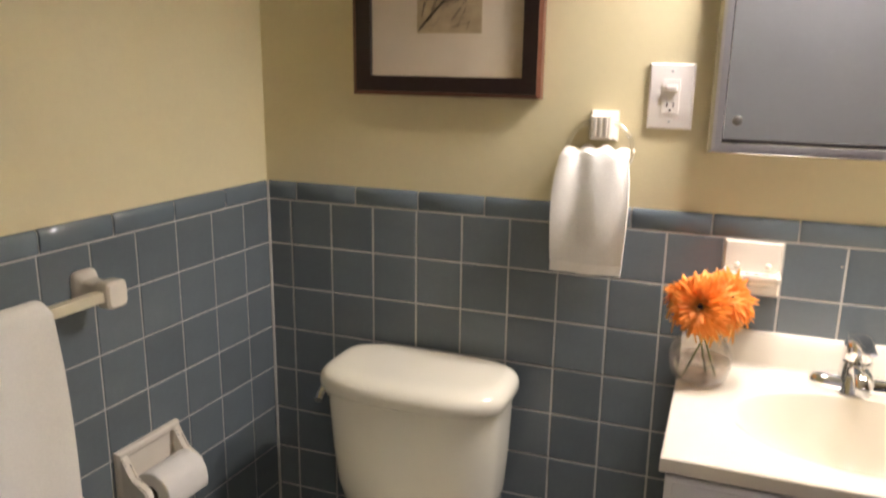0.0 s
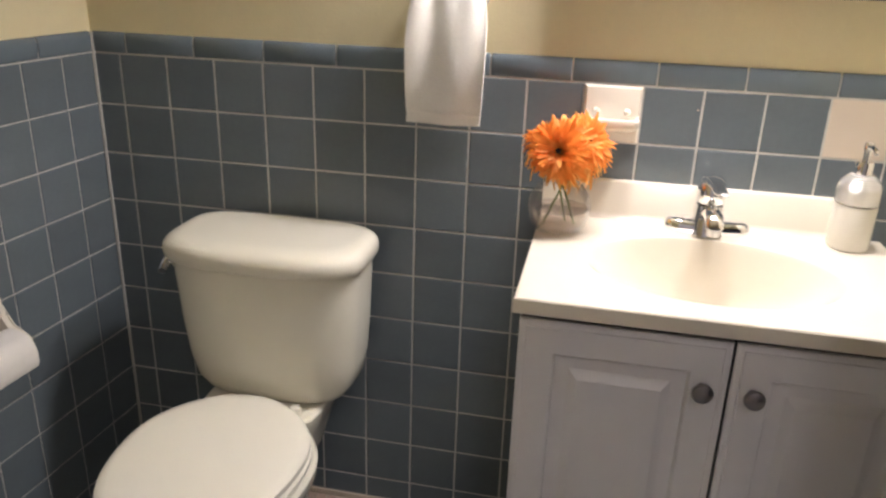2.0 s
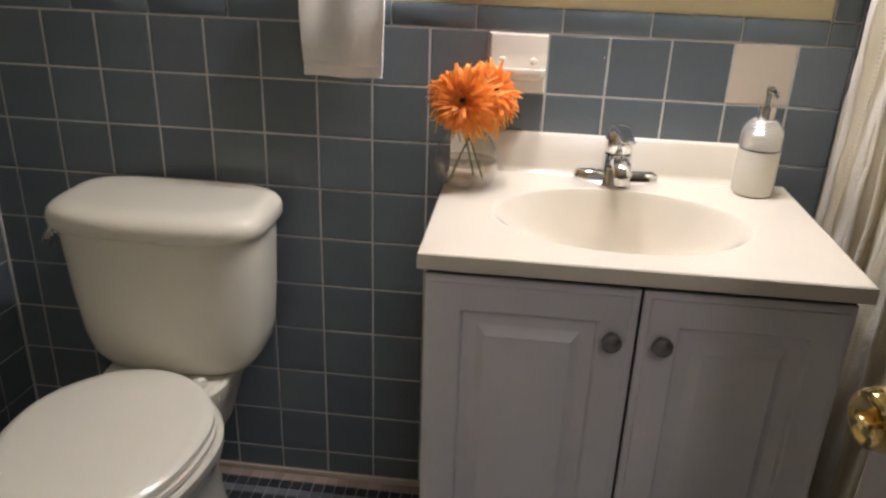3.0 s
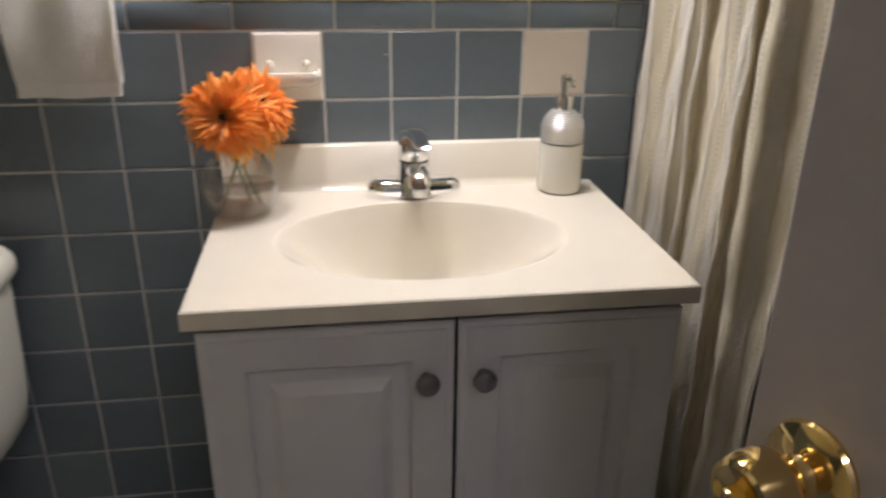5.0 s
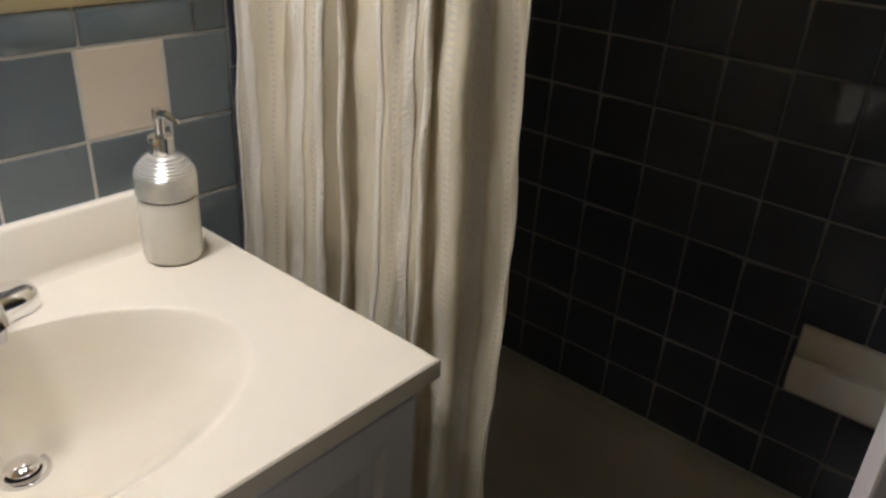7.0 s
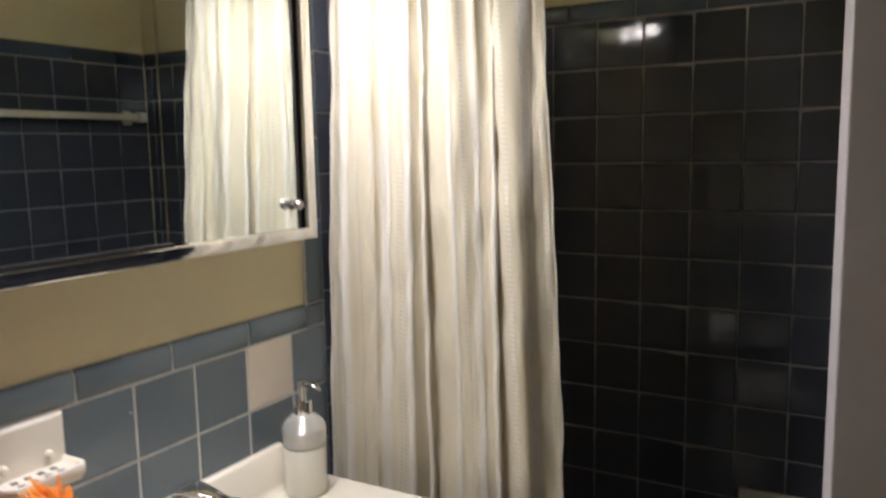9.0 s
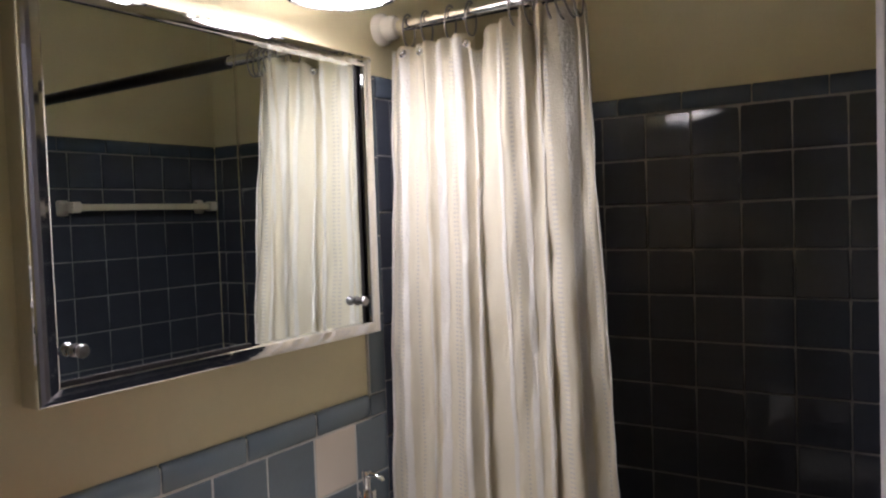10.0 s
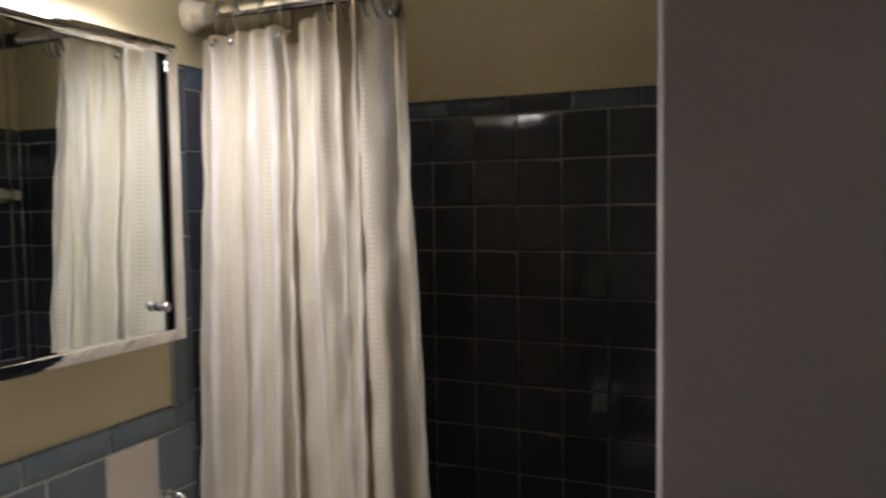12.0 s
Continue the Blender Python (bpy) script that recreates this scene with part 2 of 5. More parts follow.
def tube(points, radii, n=14, bm=None, closed=False):
    """A round bar along points; radii is a number or one for each point."""
    pts = [Vector(p) for p in points]
    if not isinstance(radii, (list, tuple)):
        radii = [radii] * len(pts)
    rings, side = [], None
    for i, p in enumerate(pts):
        if closed:
            d = (pts[(i + 1) % len(pts)] - pts[i - 1]).normalized()
        else:
            d = (pts[min(i + 1, len(pts) - 1)] - pts[max(i - 1, 0)]).normalized()
        if side is None:
            side = d.orthogonal().normalized()
        side = (side - d * side.dot(d)).normalized()
        up = d.cross(side)
        rings.append([p + radii[i] * (math.cos(2 * math.pi * k / n) * side + math.sin(2 * math.pi * k / n) * up) for k in range(n)])
    if closed:
        rings.append(rings[0])
    piece = loft(rings, cap=(not closed, not closed))
    if closed:
        bmesh.ops.remove_doubles(piece, verts=piece.verts, dist=1e-6)
    return merge(bm, piece) if bm else piece


def arc(centre, r, a0, a1, n, u=(1, 0, 0), v=(0, 0, 1)):
    c, u, v = Vector(centre), Vector(u), Vector(v)
    return [c + r * (math.cos(radians(a0 + (a1 - a0) * i / n)) * u + math.sin(radians(a0 + (a1 - a0) * i / n)) * v) for i in range(n + 1)]


# ---- the room ----
P = 0.1095                       # tile and joint
X1, ZROW, ZTUB = 0.062, 1.055, 1.662
XTUB, YNEAR, YTUB, CEIL = 2.358, -1.54, -1.32, 2.36
DOOR_X0, DOOR_X1, DOOR_H = 0.885, 1.635, 2.03
HALL_Y = -2.8

wall_back = structure(part("wall_back", box(-0.10, 0.006, -0.1, XTUB + 0.1, 0.12, CEIL + 0.1), PAINT), "cream-painted wall above a blue tile wainscot", "wall")
wall_left = structure(part("wall_left", box(-0.12, YNEAR - 0.2, -0.1, -0.006, 0.006, CEIL + 0.1), PAINT), "cream-painted side wall above blue tile wainscot", "wall")
wall_tub = structure(part("wall_tub", box(XTUB + 0.006, YNEAR - 0.1, -0.1, XTUB + 0.12, 0.006, CEIL + 0.1), PAINT), "blue tiled long wall of the tub alcove, darkened for shade", "wall")
near = box(-0.12, YNEAR - 0.11, -0.1, DOOR_X0, YNEAR, CEIL + 0.1)
box(DOOR_X1, YNEAR - 0.11, -0.1, XTUB + 0.006, YNEAR, CEIL + 0.1, bm=near)
box(DOOR_X0, YNEAR - 0.11, DOOR_H, DOOR_X1, YNEAR, CEIL + 0.1, bm=near)
wall_near = structure(part("wall_near", near, PAINT, smooth=False), "cream-painted wall with an open doorway", "wall")
wall_tub_end = structure(part("wall_tub_end", box(1.70, YNEAR, -0.1, XTUB + 0.006, YTUB - 0.006, CEIL + 0.1), PAINT), "tiled end wall of the tub alcove", "wall")
structure(part("ceiling", box(-0.25, YNEAR - 0.11, CEIL, XTUB + 0.12, 0.12, CEIL + 0.1), CEILING_PAINT), "plain off-white bathroom ceiling", "ceiling")
floor = structure(part("floor", box(-0.12, YNEAR - 0.11, -0.1, XTUB, 0.006, -0.004), GROUT), "grey striped small mosaic tile floor", "floor")

# hall outside the door
structure(part("hall_floor", box(-0.4, HALL_Y, -0.1, 2.6, YNEAR - 0.11, -0.002), HALL_FLOOR), "brown wooden floor of the hall", "floor")
hall = box(-0.4, HALL_Y - 0.1, 0, 2.6, HALL_Y, 2.46)
box(-0.5, HALL_Y, 0, -0.4, YNEAR - 0.11, 2.46, bm=hall)
box(2.6, HALL_Y, 0, 2.7, YNEAR - 0.11, 2.46, bm=hall)
box(-0.4, YNEAR - 0.114, 0, -0.12, YNEAR - 0.1, 2.46, bm=hall)
box(XTUB + 0.12, YNEAR - 0.114, 0, 2.6, YNEAR - 0.1, 2.46, bm=hall)
structure(part("wall_hall", hall, HALL_PAINT, smooth=False), "plain pale grey wall of the hall", "wall")
structure(part("hall_ceiling", box(-0.5, HALL_Y - 0.1, 2.36, 2.7, YNEAR - 0.11, 2.46), CEILING_PAINT), "plain hall ceiling", "ceiling")

# door casing and jamb
casing = thing("door_frame", "white-painted wooden casing round the open doorway", "door frame", (DOOR_X0, YNEAR, 0), kind="structure")
for n_, x0, x1 in (("jamb", DOOR_X0 - 0.001, DOOR_X0 + 0.018), ("jamb", DOOR_X1 - 0.018, DOOR_X1 + 0.001)):
    part(n_, box(x0, YNEAR - 0.115, 0, x1, YNEAR + 0.004, DOOR_H, 0.002), WHITE_PAINT, casing)
part("head", box(DOOR_X0, YNEAR - 0.115, DOOR_H - 0.018, DOOR_X1, YNEAR + 0.004, DOOR_H + 0.001, 0.002), WHITE_PAINT, casing)
for y0, y1 in ((YNEAR - 0.126, YNEAR - 0.111), (YNEAR, YNEAR + 0.015)):
    part("casing_side", box(DOOR_X0 - 0.06, y0, 0, DOOR_X0 + 0.006, y1, DOOR_H + 0.06, 0.004), WHITE_PAINT, casing)
    part("casing_side", box(DOOR_X1 - 0.006, y0, 0, DOOR_X1 + 0.06, y1, DOOR_H + 0.06, 0.004), WHITE_PAINT, casing)
    part("casing_head", box(DOOR_X0 + 0.006, y0, DOOR_H - 0.006, DOOR_X1 - 0.006, y1, DOOR_H + 0.06, 0.004), WHITE_PAINT, casing)

# the open door, swung into the room
DOOR_ANGLE, DOOR_W = 105.5, 0.706
turn_door = pose(DOOR_X1 - 0.005, YNEAR, 0, 0, 0, DOOR_ANGLE)
door = thing("door_1", "grey-white painted flush wooden door standing open into the bathroom", "door", (DOOR_X1 - 0.005, YNEAR, 0), kind="structure")
part("leaf", moved(box(0.004, -0.035, 0.012, DOOR_W, 0.0, DOOR_H - 0.02, 0.0025), turn_door), DOOR_PAINT, door)
for side in (1, -1):
    # turned about an axis square to the leaf
    face = turn_door @ pose(DOOR_W - 0.054, 0.0 if side > 0 else -0.035, 0.896, -90 * side, 0, 0)
    knob = part("door_knob", lathe([(0.0, 0.0), (0.033, 0.0), (0.0335, 0.003), (0.032, 0.006), (0.026, 0.009), (0.020, 0.011), (0.014, 0.013), (0.0125, 0.017), (0.0125, 0.026),
                                    (0.015, 0.030), (0.022, 0.032), (0.0245, 0.035), (0.0255, 0.042), (0.0245, 0.054), (0.0225, 0.0605), (0.019, 0.062), (0.016, 0.0605), (0.012, 0.058), (0.0, 0.0575)],
                                   40, face, cap=(False, False)), BRASS, door, "polished brass knob with a round rose")
    if side > 0:
        part("turn_button", box(-0.008, -0.0025, 0.056, 0.008, 0.0025, 0.066, 0.0012), BRASS, knob).data.transform(face)
part("screw_head", lathe([(0.0, 0.0010), (0.0014, 0.0008), (0.0019, 0.0)], 12, turn_door @ pose(DOOR_W - 0.082, 0.0, 1.02, -90, 0, 0), cap=(False, False)), WHITE_PAINT, door)
for z in (0.25, 1.0, 1.78):
    part("hinge", moved(tube([(0, 0.006, z - 0.045), (0, 0.006, z + 0.045)], 0.006), turn_door), BRASS, door)


# ---- toilet ----
def build_toilet(cx):
    t = thing("toilet", "bone porcelain toilet with its lid closed", "toilet", (cx, -0.3, 0))
    yc = -0.122
    tank = loft([oval(cx + dx, yc - 0.004, z, rx, ry, 4.2, 56, bow) for z, dx, rx, ry, bow in (
        (0.392, 0.012, 0.112, 0.066, 0.012), (0.395, 0.012, 0.138, 0.078, 0.014), (0.405, 0.011, 0.157, 0.088, 0.016), (0.428, 0.010, 0.173, 0.095, 0.018), (0.47, 0.008, 0.183, 0.098, 0.020),
        (0.55, 0.006, 0.191, 0.100, 0.022), (0.66, 0.004, 0.198, 0.101, 0.022), (0.712, 0.003, 0.199, 0.101, 0.022))])
    part("tank", tank, PORCELAIN, t)
    lid = loft([oval(cx + 0.002, yc - 0.004 + dy, z, rx, ry, pw, 56, bow) for z, dy, rx, ry, pw, bow in (
        (0.690, 0, 0.201, 0.104, 4.5, 0.024), (0.691, 0, 0.208, 0.108, 4.5, 0.026), (0.697, 0, 0.2115, 0.111, 4.5, 0.028), (0.712, 0, 0.2120, 0.112, 4.5, 0.028), (0.722, 0, 0.2095, 0.110, 4.4, 0.027),
        (0.730, 0.001, 0.203, 0.106, 4.2, 0.024), (0.7355, 0.003, 0.194, 0.099, 4.0, 0.020), (0.7378, 0.008, 0.180, 0.086, 3.8, 0.014), (0.7370, 0.012, 0.168, 0.074, 3.6, 0.010), (0.7362, 0.014, 0.120, 0.050, 3.4, 0.006))])
    part("tank_lid", lid, PORCELAIN, t)
    part("flush_lever", tube([(cx - 0.185, -0.172, 0.670), (cx - 0.203, -0.174, 0.670), (cx - 0.208, -0.180, 0.669), (cx - 0.208, -0.196, 0.662), (cx - 0.204, -0.208, 0.656)],
                                     [0.012, 0.012, 0.010, 0.008, 0.0085], 16), CHROME, t, "small chrome flush lever")
    part("lever_collar", lathe([(0.0165, 0.0), (0.0165, 0.004), (0.012, 0.007), (0.0, 0.007)], 24, pose(cx - 0.194, -0.172, 0.670, 0, -90, 0), cap=(True, False)), CHROME, t)
    bx = cx + 0.014

    def egg(z, rx, back, front, n=56, power=2.15, x=bx):
        mid = (back + front) / 2 + 0.03
        out = []
        for i in range(n):
            a = 2 * math.pi * i / n
            c, s = math.cos(a), math.sin(a)
            xx = rx * math.copysign(abs(c) ** (2 / power), c)
            yy = (back - mid if s > 0 else mid - front) * math.copysign(abs(s) ** (2 / power), s)
            if yy > 0:
                xx *= 1 - 0.16 * (yy / (back - mid)) ** 2
            out.append((x + xx, mid + yy, z))
        return out
    bowl = loft([egg(0.0, 0.105, -0.10, -0.50), egg(0.012, 0.108, -0.10, -0.505), egg(0.03, 0.100, -0.11, -0.49), egg(0.12, 0.088, -0.12, -0.47), egg(0.20, 0.098, -0.14, -0.51),
                 egg(0.27, 0.128, -0.16, -0.58), egg(0.33, 0.160, -0.20, -0.645), egg(0.365, 0.174, -0.225, -0.675), egg(0.385, 0.178, -0.232, -0.682), egg(0.393, 0.172, -0.238, -0.676)])
    part("bowl", bowl, PORCELAIN, t)
    shelf = loft([oval(bx - 0.008, -0.165, z, rx, ry, 4.5, 48) for z, rx, ry in ((0.24, 0.085, 0.10), (0.33, 0.110, 0.115), (0.372, 0.126, 0.125), (0.388, 0.128, 0.127), (0.394, 0.122, 0.122))])
    part("tank_shelf", shelf, PORCELAIN, t)
    part("seat_ring", loft([egg(0.396, 0.167, -0.262, -0.672), egg(0.399, 0.172, -0.258, -0.677), egg(0.408, 0.172, -0.258, -0.677), egg(0.412, 0.167, -0.262, -0.672)]), SEAT, t)
    part("seat_lid", loft([egg(0.4145, 0.165, -0.262, -0.673), egg(0.417, 0.170, -0.258, -0.679), egg(0.427, 0.170, -0.258, -0.679), egg(0.433, 0.163, -0.264, -0.671),
                           egg(0.436, 0.150, -0.285, -0.655), egg(0.437, 0.09, -0.34, -0.58)]), SEAT, t)
    for dx in (-0.075, 0.075):
        part("hinge", lathe([(0.0, 0.394), (0.013, 0.394), (0.013, 0.404), (0.010, 0.409), (0.0, 0.411)], 20, pose(bx + dx, -0.248, 0), cap=(False, False)), SEAT, t)
    for dx in (-0.098, 0.098):
        part("bolt_cap", lathe([(0.013, 0.010), (0.013, 0.026), (0.009, 0.034), (0.0, 0.036)], 16, pose(bx + dx, -0.30, 0), cap=(True, False)), PORCELAIN, t)
    return t


build_toilet(0.450)

# ---- vanity ----
VX0, VX1, VY, VZ = 0.985, 1.616, -0.455, 0.800
van = thing("vanity_cabinet", "white two-door vanity cabinet with raised panel doors", "cabinet", (1.300, -0.22, 0))
CX0, CX1 = VX0 + 0.008, VX1 - 0.006
for x0, x1 in ((CX0, CX0 + 0.016), (CX1 - 0.016, CX1)):
    part("side_panel", box(x0, -0.415, 0.0895, x1, -0.008, VZ - 0.030, 0.001), FOIL, van)
part("bottom_panel", box(CX0 + 0.0165, -0.414, 0.0895, CX1 - 0.0165, -0.010, 0.105), FOIL, van)
part("front_rail", box(CX0 + 0.0165, -0.4148, VZ - 0.075, CX1 - 0.0165, -0.398, VZ - 0.031), FOIL, van)
part("mullion", box(1.295, -0.4148, 0.1055, 1.328, -0.398, VZ - 0.0755), FOIL, van)
part("toe_kick", box(CX0 + 0.004, -0.36, 0.0, CX1 - 0.004, -0.010, 0.089), FOIL, van)


def raised_door(x0, x1, z0, z1, y):
    """A raised panel door: nested rectangles at depths in front of y."""
    steps = [(0.0, 0.0), (0.0, 0.013), (0.006, 0.0165), (0.010, 0.017), (0.0115, 0.019), (0.053, 0.019), (0.0555, 0.0175), (0.0585, 0.0085), (0.062, 0.0076), (0.079, 0.0076), (0.0800, 0.0080), (0.0935, 0.0195), (0.096, 0.0200)]
    rings = [[(x0 + i, y - d, z0 + i), (x1 - i, y - d, z0 + i), (x1 - i, y - d, z1 - i), (x0 + i, y - d, z1 - i)] for i, d in steps]
    return loft(rings)


for x0, x1, kx in ((CX0 + 0.002, 1.3090, 1.2725), (1.3140, CX1 - 0.002, 1.3450)):
    d = part("cabinet_door", raised_door(x0, x1, 0.10, VZ - 0.0425, -0.416), FOIL, van, angle=25)
    part("knob", lathe([(0.0, 0.0), (0.0065, 0.0), (0.0060, 0.010), (0.0085, 0.014), (0.0148, 0.017), (0.0155, 0.021), (0.0140, 0.025), (0.009, 0.0275), (0.0, 0.0285)], 28,
                       pose(kx, -0.435, 0.681, 90, 0, 0), cap=(False, False)), NICKEL, d, "round antique nickel knob")
# dark strips paint the shadow lines between the doors and below the top
part("door_gap", box(1.3085, -0.424, 0.10, 1.3145, -0.4155, VZ - 0.040), GAP_SHADE, van)
part("gap_under_top", box(CX0 + 0.004, -0.425, VZ - 0.0420, CX1 - 0.004, -0.4155, VZ - 0.0300), GAP_SHADE, van)

# one-piece top with an oval basin
BX, BY, BRX, BRY = 1.290, -0.250, 0.210, 0.149
SHIFT, DEEP = 0.090, 0.134


def build_top():
    top = thing("sink", "cream cultured marble sink top with an oval basin", "sink", (BX, -0.22, VZ))
    corners = [math.atan2(y - BY, x - BX) % (2 * math.pi) for x, y in ((VX1, -0.012), (VX0, -0.012), (VX0, VY), (VX1, VY))]
    angles = sorted([2 * math.pi * i / 72 + 0.001 for i in range(72)] + corners)

    def border(a, inset):
        c, s = math.cos(a), math.sin(a)
        k = min(((VX1 - inset - BX) if c > 0 else (BX - VX0 - inset)) / max(abs(c), 1e-9), ((-0.012 - BY) if s > 0 else (BY - VY - inset)) / max(abs(s), 1e-9))
        return BX + k * c, BY + k * s

    def ring(scale, z, dx=0.0, dy=0.0):
        return [(BX + dx + BRX * scale * math.cos(a), BY + dy + BRY * scale * math.sin(a), z) for a in angles]
    rings = [ring(0.09, VZ - DEEP - 0.001, 0, SHIFT)]
    for s in (0.16, 0.24, 0.34, 0.45, 0.56, 0.66, 0.75, 0.83, 0.90, 0.945, 0.975, 0.992, 1.005, 1.02):
        depth = DEEP * max(0.0, 1 - (min(s, 1.0) - 0.09) ** 2.2 / 0.8126) ** 1.32
        rings.append(ring(s, VZ - 0.0005 - depth, 0, SHIFT * (1 - s) if s < 1 else 0))
    mid = [((BX + 1.02 * BRX * math.cos(a)) * 0.5 + border(a, 0.012)[0] * 0.5, (BY + 1.02 * BRY * math.sin(a)) * 0.5 + border(a, 0.012)[1] * 0.5, VZ) for a in angles]
    rings.append(mid)
    for inset, z in ((0.008, VZ), (0.0025, VZ - 0.0007), (0.0004, VZ - 0.0028), (0.0, VZ - 0.006), (0.0, VZ - 0.0245), (0.002, VZ - 0.0265), (0.02, VZ - 0.0268)):
        rings.append([(*border(a, inset), z) for a in angles])
    part("basin_top", loft(rings, cap=(False, False)), MARBLE, top)
    splash = [[(x0, y, z) for x0 in (VX0, 1.590)] for y, z in ((-0.001, VZ - 0.02), (-0.001, VZ + 0.072), (-0.004, VZ + 0.0745), (-0.016, VZ + 0.0745), (-0.020, VZ + 0.071), (-0.021, VZ + 0.012), (-0.025, VZ + 0.004), (-0.034, VZ - 0.001))]
    sp = loft([[(x0, p[0][1], p[0][2]) for p in splash] for x0 in (VX0, VX0 + 0.002, 1.535, 1.545)])
    part("backsplash", sp, MARBLE, top, angle=50)
    drain = part("drain_ring", lathe([(0.0265, -0.006), (0.0285, 0.0010), (0.0275, 0.0034), (0.0225, 0.0026), (0.0205, -0.004)], 36, pose(BX, BY + SHIFT, VZ - DEEP - 0.0005), cap=(False, False)), CHROME, top, "chrome drain ring")
    part("drain_hole", lathe([(0.0, -0.004), (0.022, -0.0035)], 24, pose(BX, BY + SHIFT, VZ - DEEP - 0.0005), cap=(False, False)), GAP_SHADE, drain)
    part("drain_stopper", lathe([(0.010, -0.003), (0.010, 0.005), (0.0172, 0.0065), (0.0180, 0.0085), (0.0150, 0.0115), (0.008, 0.0135), (0.0, 0.0140)], 28, pose(BX, BY + SHIFT, VZ - DEEP - 0.0005), cap=(False, False)), CHROME, drain)


build_top()


def strap(path, n=20):
    """A bar lying in an upright plane of constant x: path rows are (x, y, z, half width, half thickness)."""
    rings = []
    for k, (x, y, z, w, h) in enumerate(path):
        a, b = path[max(k - 1, 0)], path[min(k + 1, len(path) - 1)]
        d = Vector((0, b[1] - a[1], b[2] - a[2])).normalized()
        up = Vector((0, d.z, -d.y)) if d.y < 0 else Vector((0, -d.z, d.y))
        ring = []
        for i in range(n):
            c, q = math.cos(2 * math.pi * i / n), math.sin(2 * math.pi * i / n)
            ring.append(Vector((x, y, z)) + Vector((w * math.copysign(abs(c) ** 0.85, c), 0, 0)) - up * (h * math.copysign(abs(q) ** 0.85, q)))
        rings.append(ring)
    return loft(rings)


def build_faucet(x, y, z):
    f = thing("faucet", "chrome single-lever centerset sink faucet", "faucet", (x, y, z))

    def plate(zz, k):
        out = []
        for i in range(56):
            a = 2 * math.pi * i / 56
            xx = (0.078 - 0.026 * (1 - k)) * math.copysign(abs(math.cos(a)) ** 0.62, math.cos(a))
            w = 0.0290 - 0.0030 * math.exp(-(xx / 0.040) ** 2) + 0.007 * math.exp(-(xx / 0.022) ** 2)
            out.append((x + xx, y + k * w * math.copysign(abs(math.sin(a)) ** 0.72, math.sin(a)), zz))
        return out
    part("base_plate", loft([plate(z + 0.0008, 0.98), plate(z + 0.003, 1.0), plate(z + 0.013, 1.0), plate(z + 0.0205, 0.95), plate(z + 0.0270, 0.82), plate(z + 0.0308, 0.60), plate(z + 0.0320, 0.30)]), CHROME, f, angle=60)
    part("body", loft([oval(x, y - dy, z + h, rx, ry, 2.4, 40) for h, dy, rx, ry in ((0.004, 0.006, 0.033, 0.0335), (0.012, 0.006, 0.0315, 0.032), (0.024, 0.004, 0.0300, 0.030), (0.038, 0.002, 0.0285, 0.0280), (0.052, 0.0, 0.0270, 0.0265), (0.064, 0.0, 0.0255, 0.0255))]), CHROME, f, angle=50)
    part("spout", strap([(x, y - 0.004, z + 0.036, 0.0185, 0.0185), (x, y - 0.026, z + 0.048, 0.0180, 0.0172), (x, y - 0.048, z + 0.0560, 0.0172, 0.0160), (x, y - 0.066, z + 0.0590, 0.0168, 0.0150),
                         (x, y - 0.082, z + 0.0575, 0.0166, 0.0144), (x, y - 0.092, z + 0.0515, 0.0160, 0.0134), (x, y - 0.0965, z + 0.0435, 0.0148, 0.0122)], 24), CHROME, f, angle=50)
    part("aerator", lathe([(0.0, 0.0), (0.0106, 0.0), (0.0116, 0.001), (0.0122, 0.016)], 24, pose(x, y - 0.0925, z + 0.028), cap=(False, True)), STEEL, f, "short bright aerator")
    h = part("handle", lathe([(0.0215, 0.0640), (0.0245, 0.0655), (0.0258, 0.0700), (0.0258, 0.0860), (0.0250, 0.0980), (0.0215, 0.1080), (0.0140, 0.1140), (0.0, 0.1160)], 36, pose(x, y, z), cap=(True, False)), CHROME, f, angle=50)
    f.scale.z = 0.90
    part("lever", strap([(x, y + 0.022, z + 0.092, 0.0120, 0.0040), (x, y + 0.016, z + 0.107, 0.0175, 0.0070), (x, y + 0.004, z + 0.1155, 0.0200, 0.0085), (x + 0.001, y - 0.014, z + 0.1170, 0.0190, 0.0080), (x + 0.003, y - 0.034, z + 0.1135, 0.0160, 0.0068),
                         (x + 0.006, y - 0.052, z + 0.1080, 0.0130, 0.0056), (x + 0.008, y - 0.066, z + 0.1055, 0.0115, 0.0050), (x + 0.010, y - 0.078, z + 0.1075, 0.0100, 0.0046), (x + 0.011, y - 0.085, z + 0.1105, 0.0062, 0.0030)], 20), CHROME, h, angle=50)


build_faucet(1.297, -0.060, VZ)


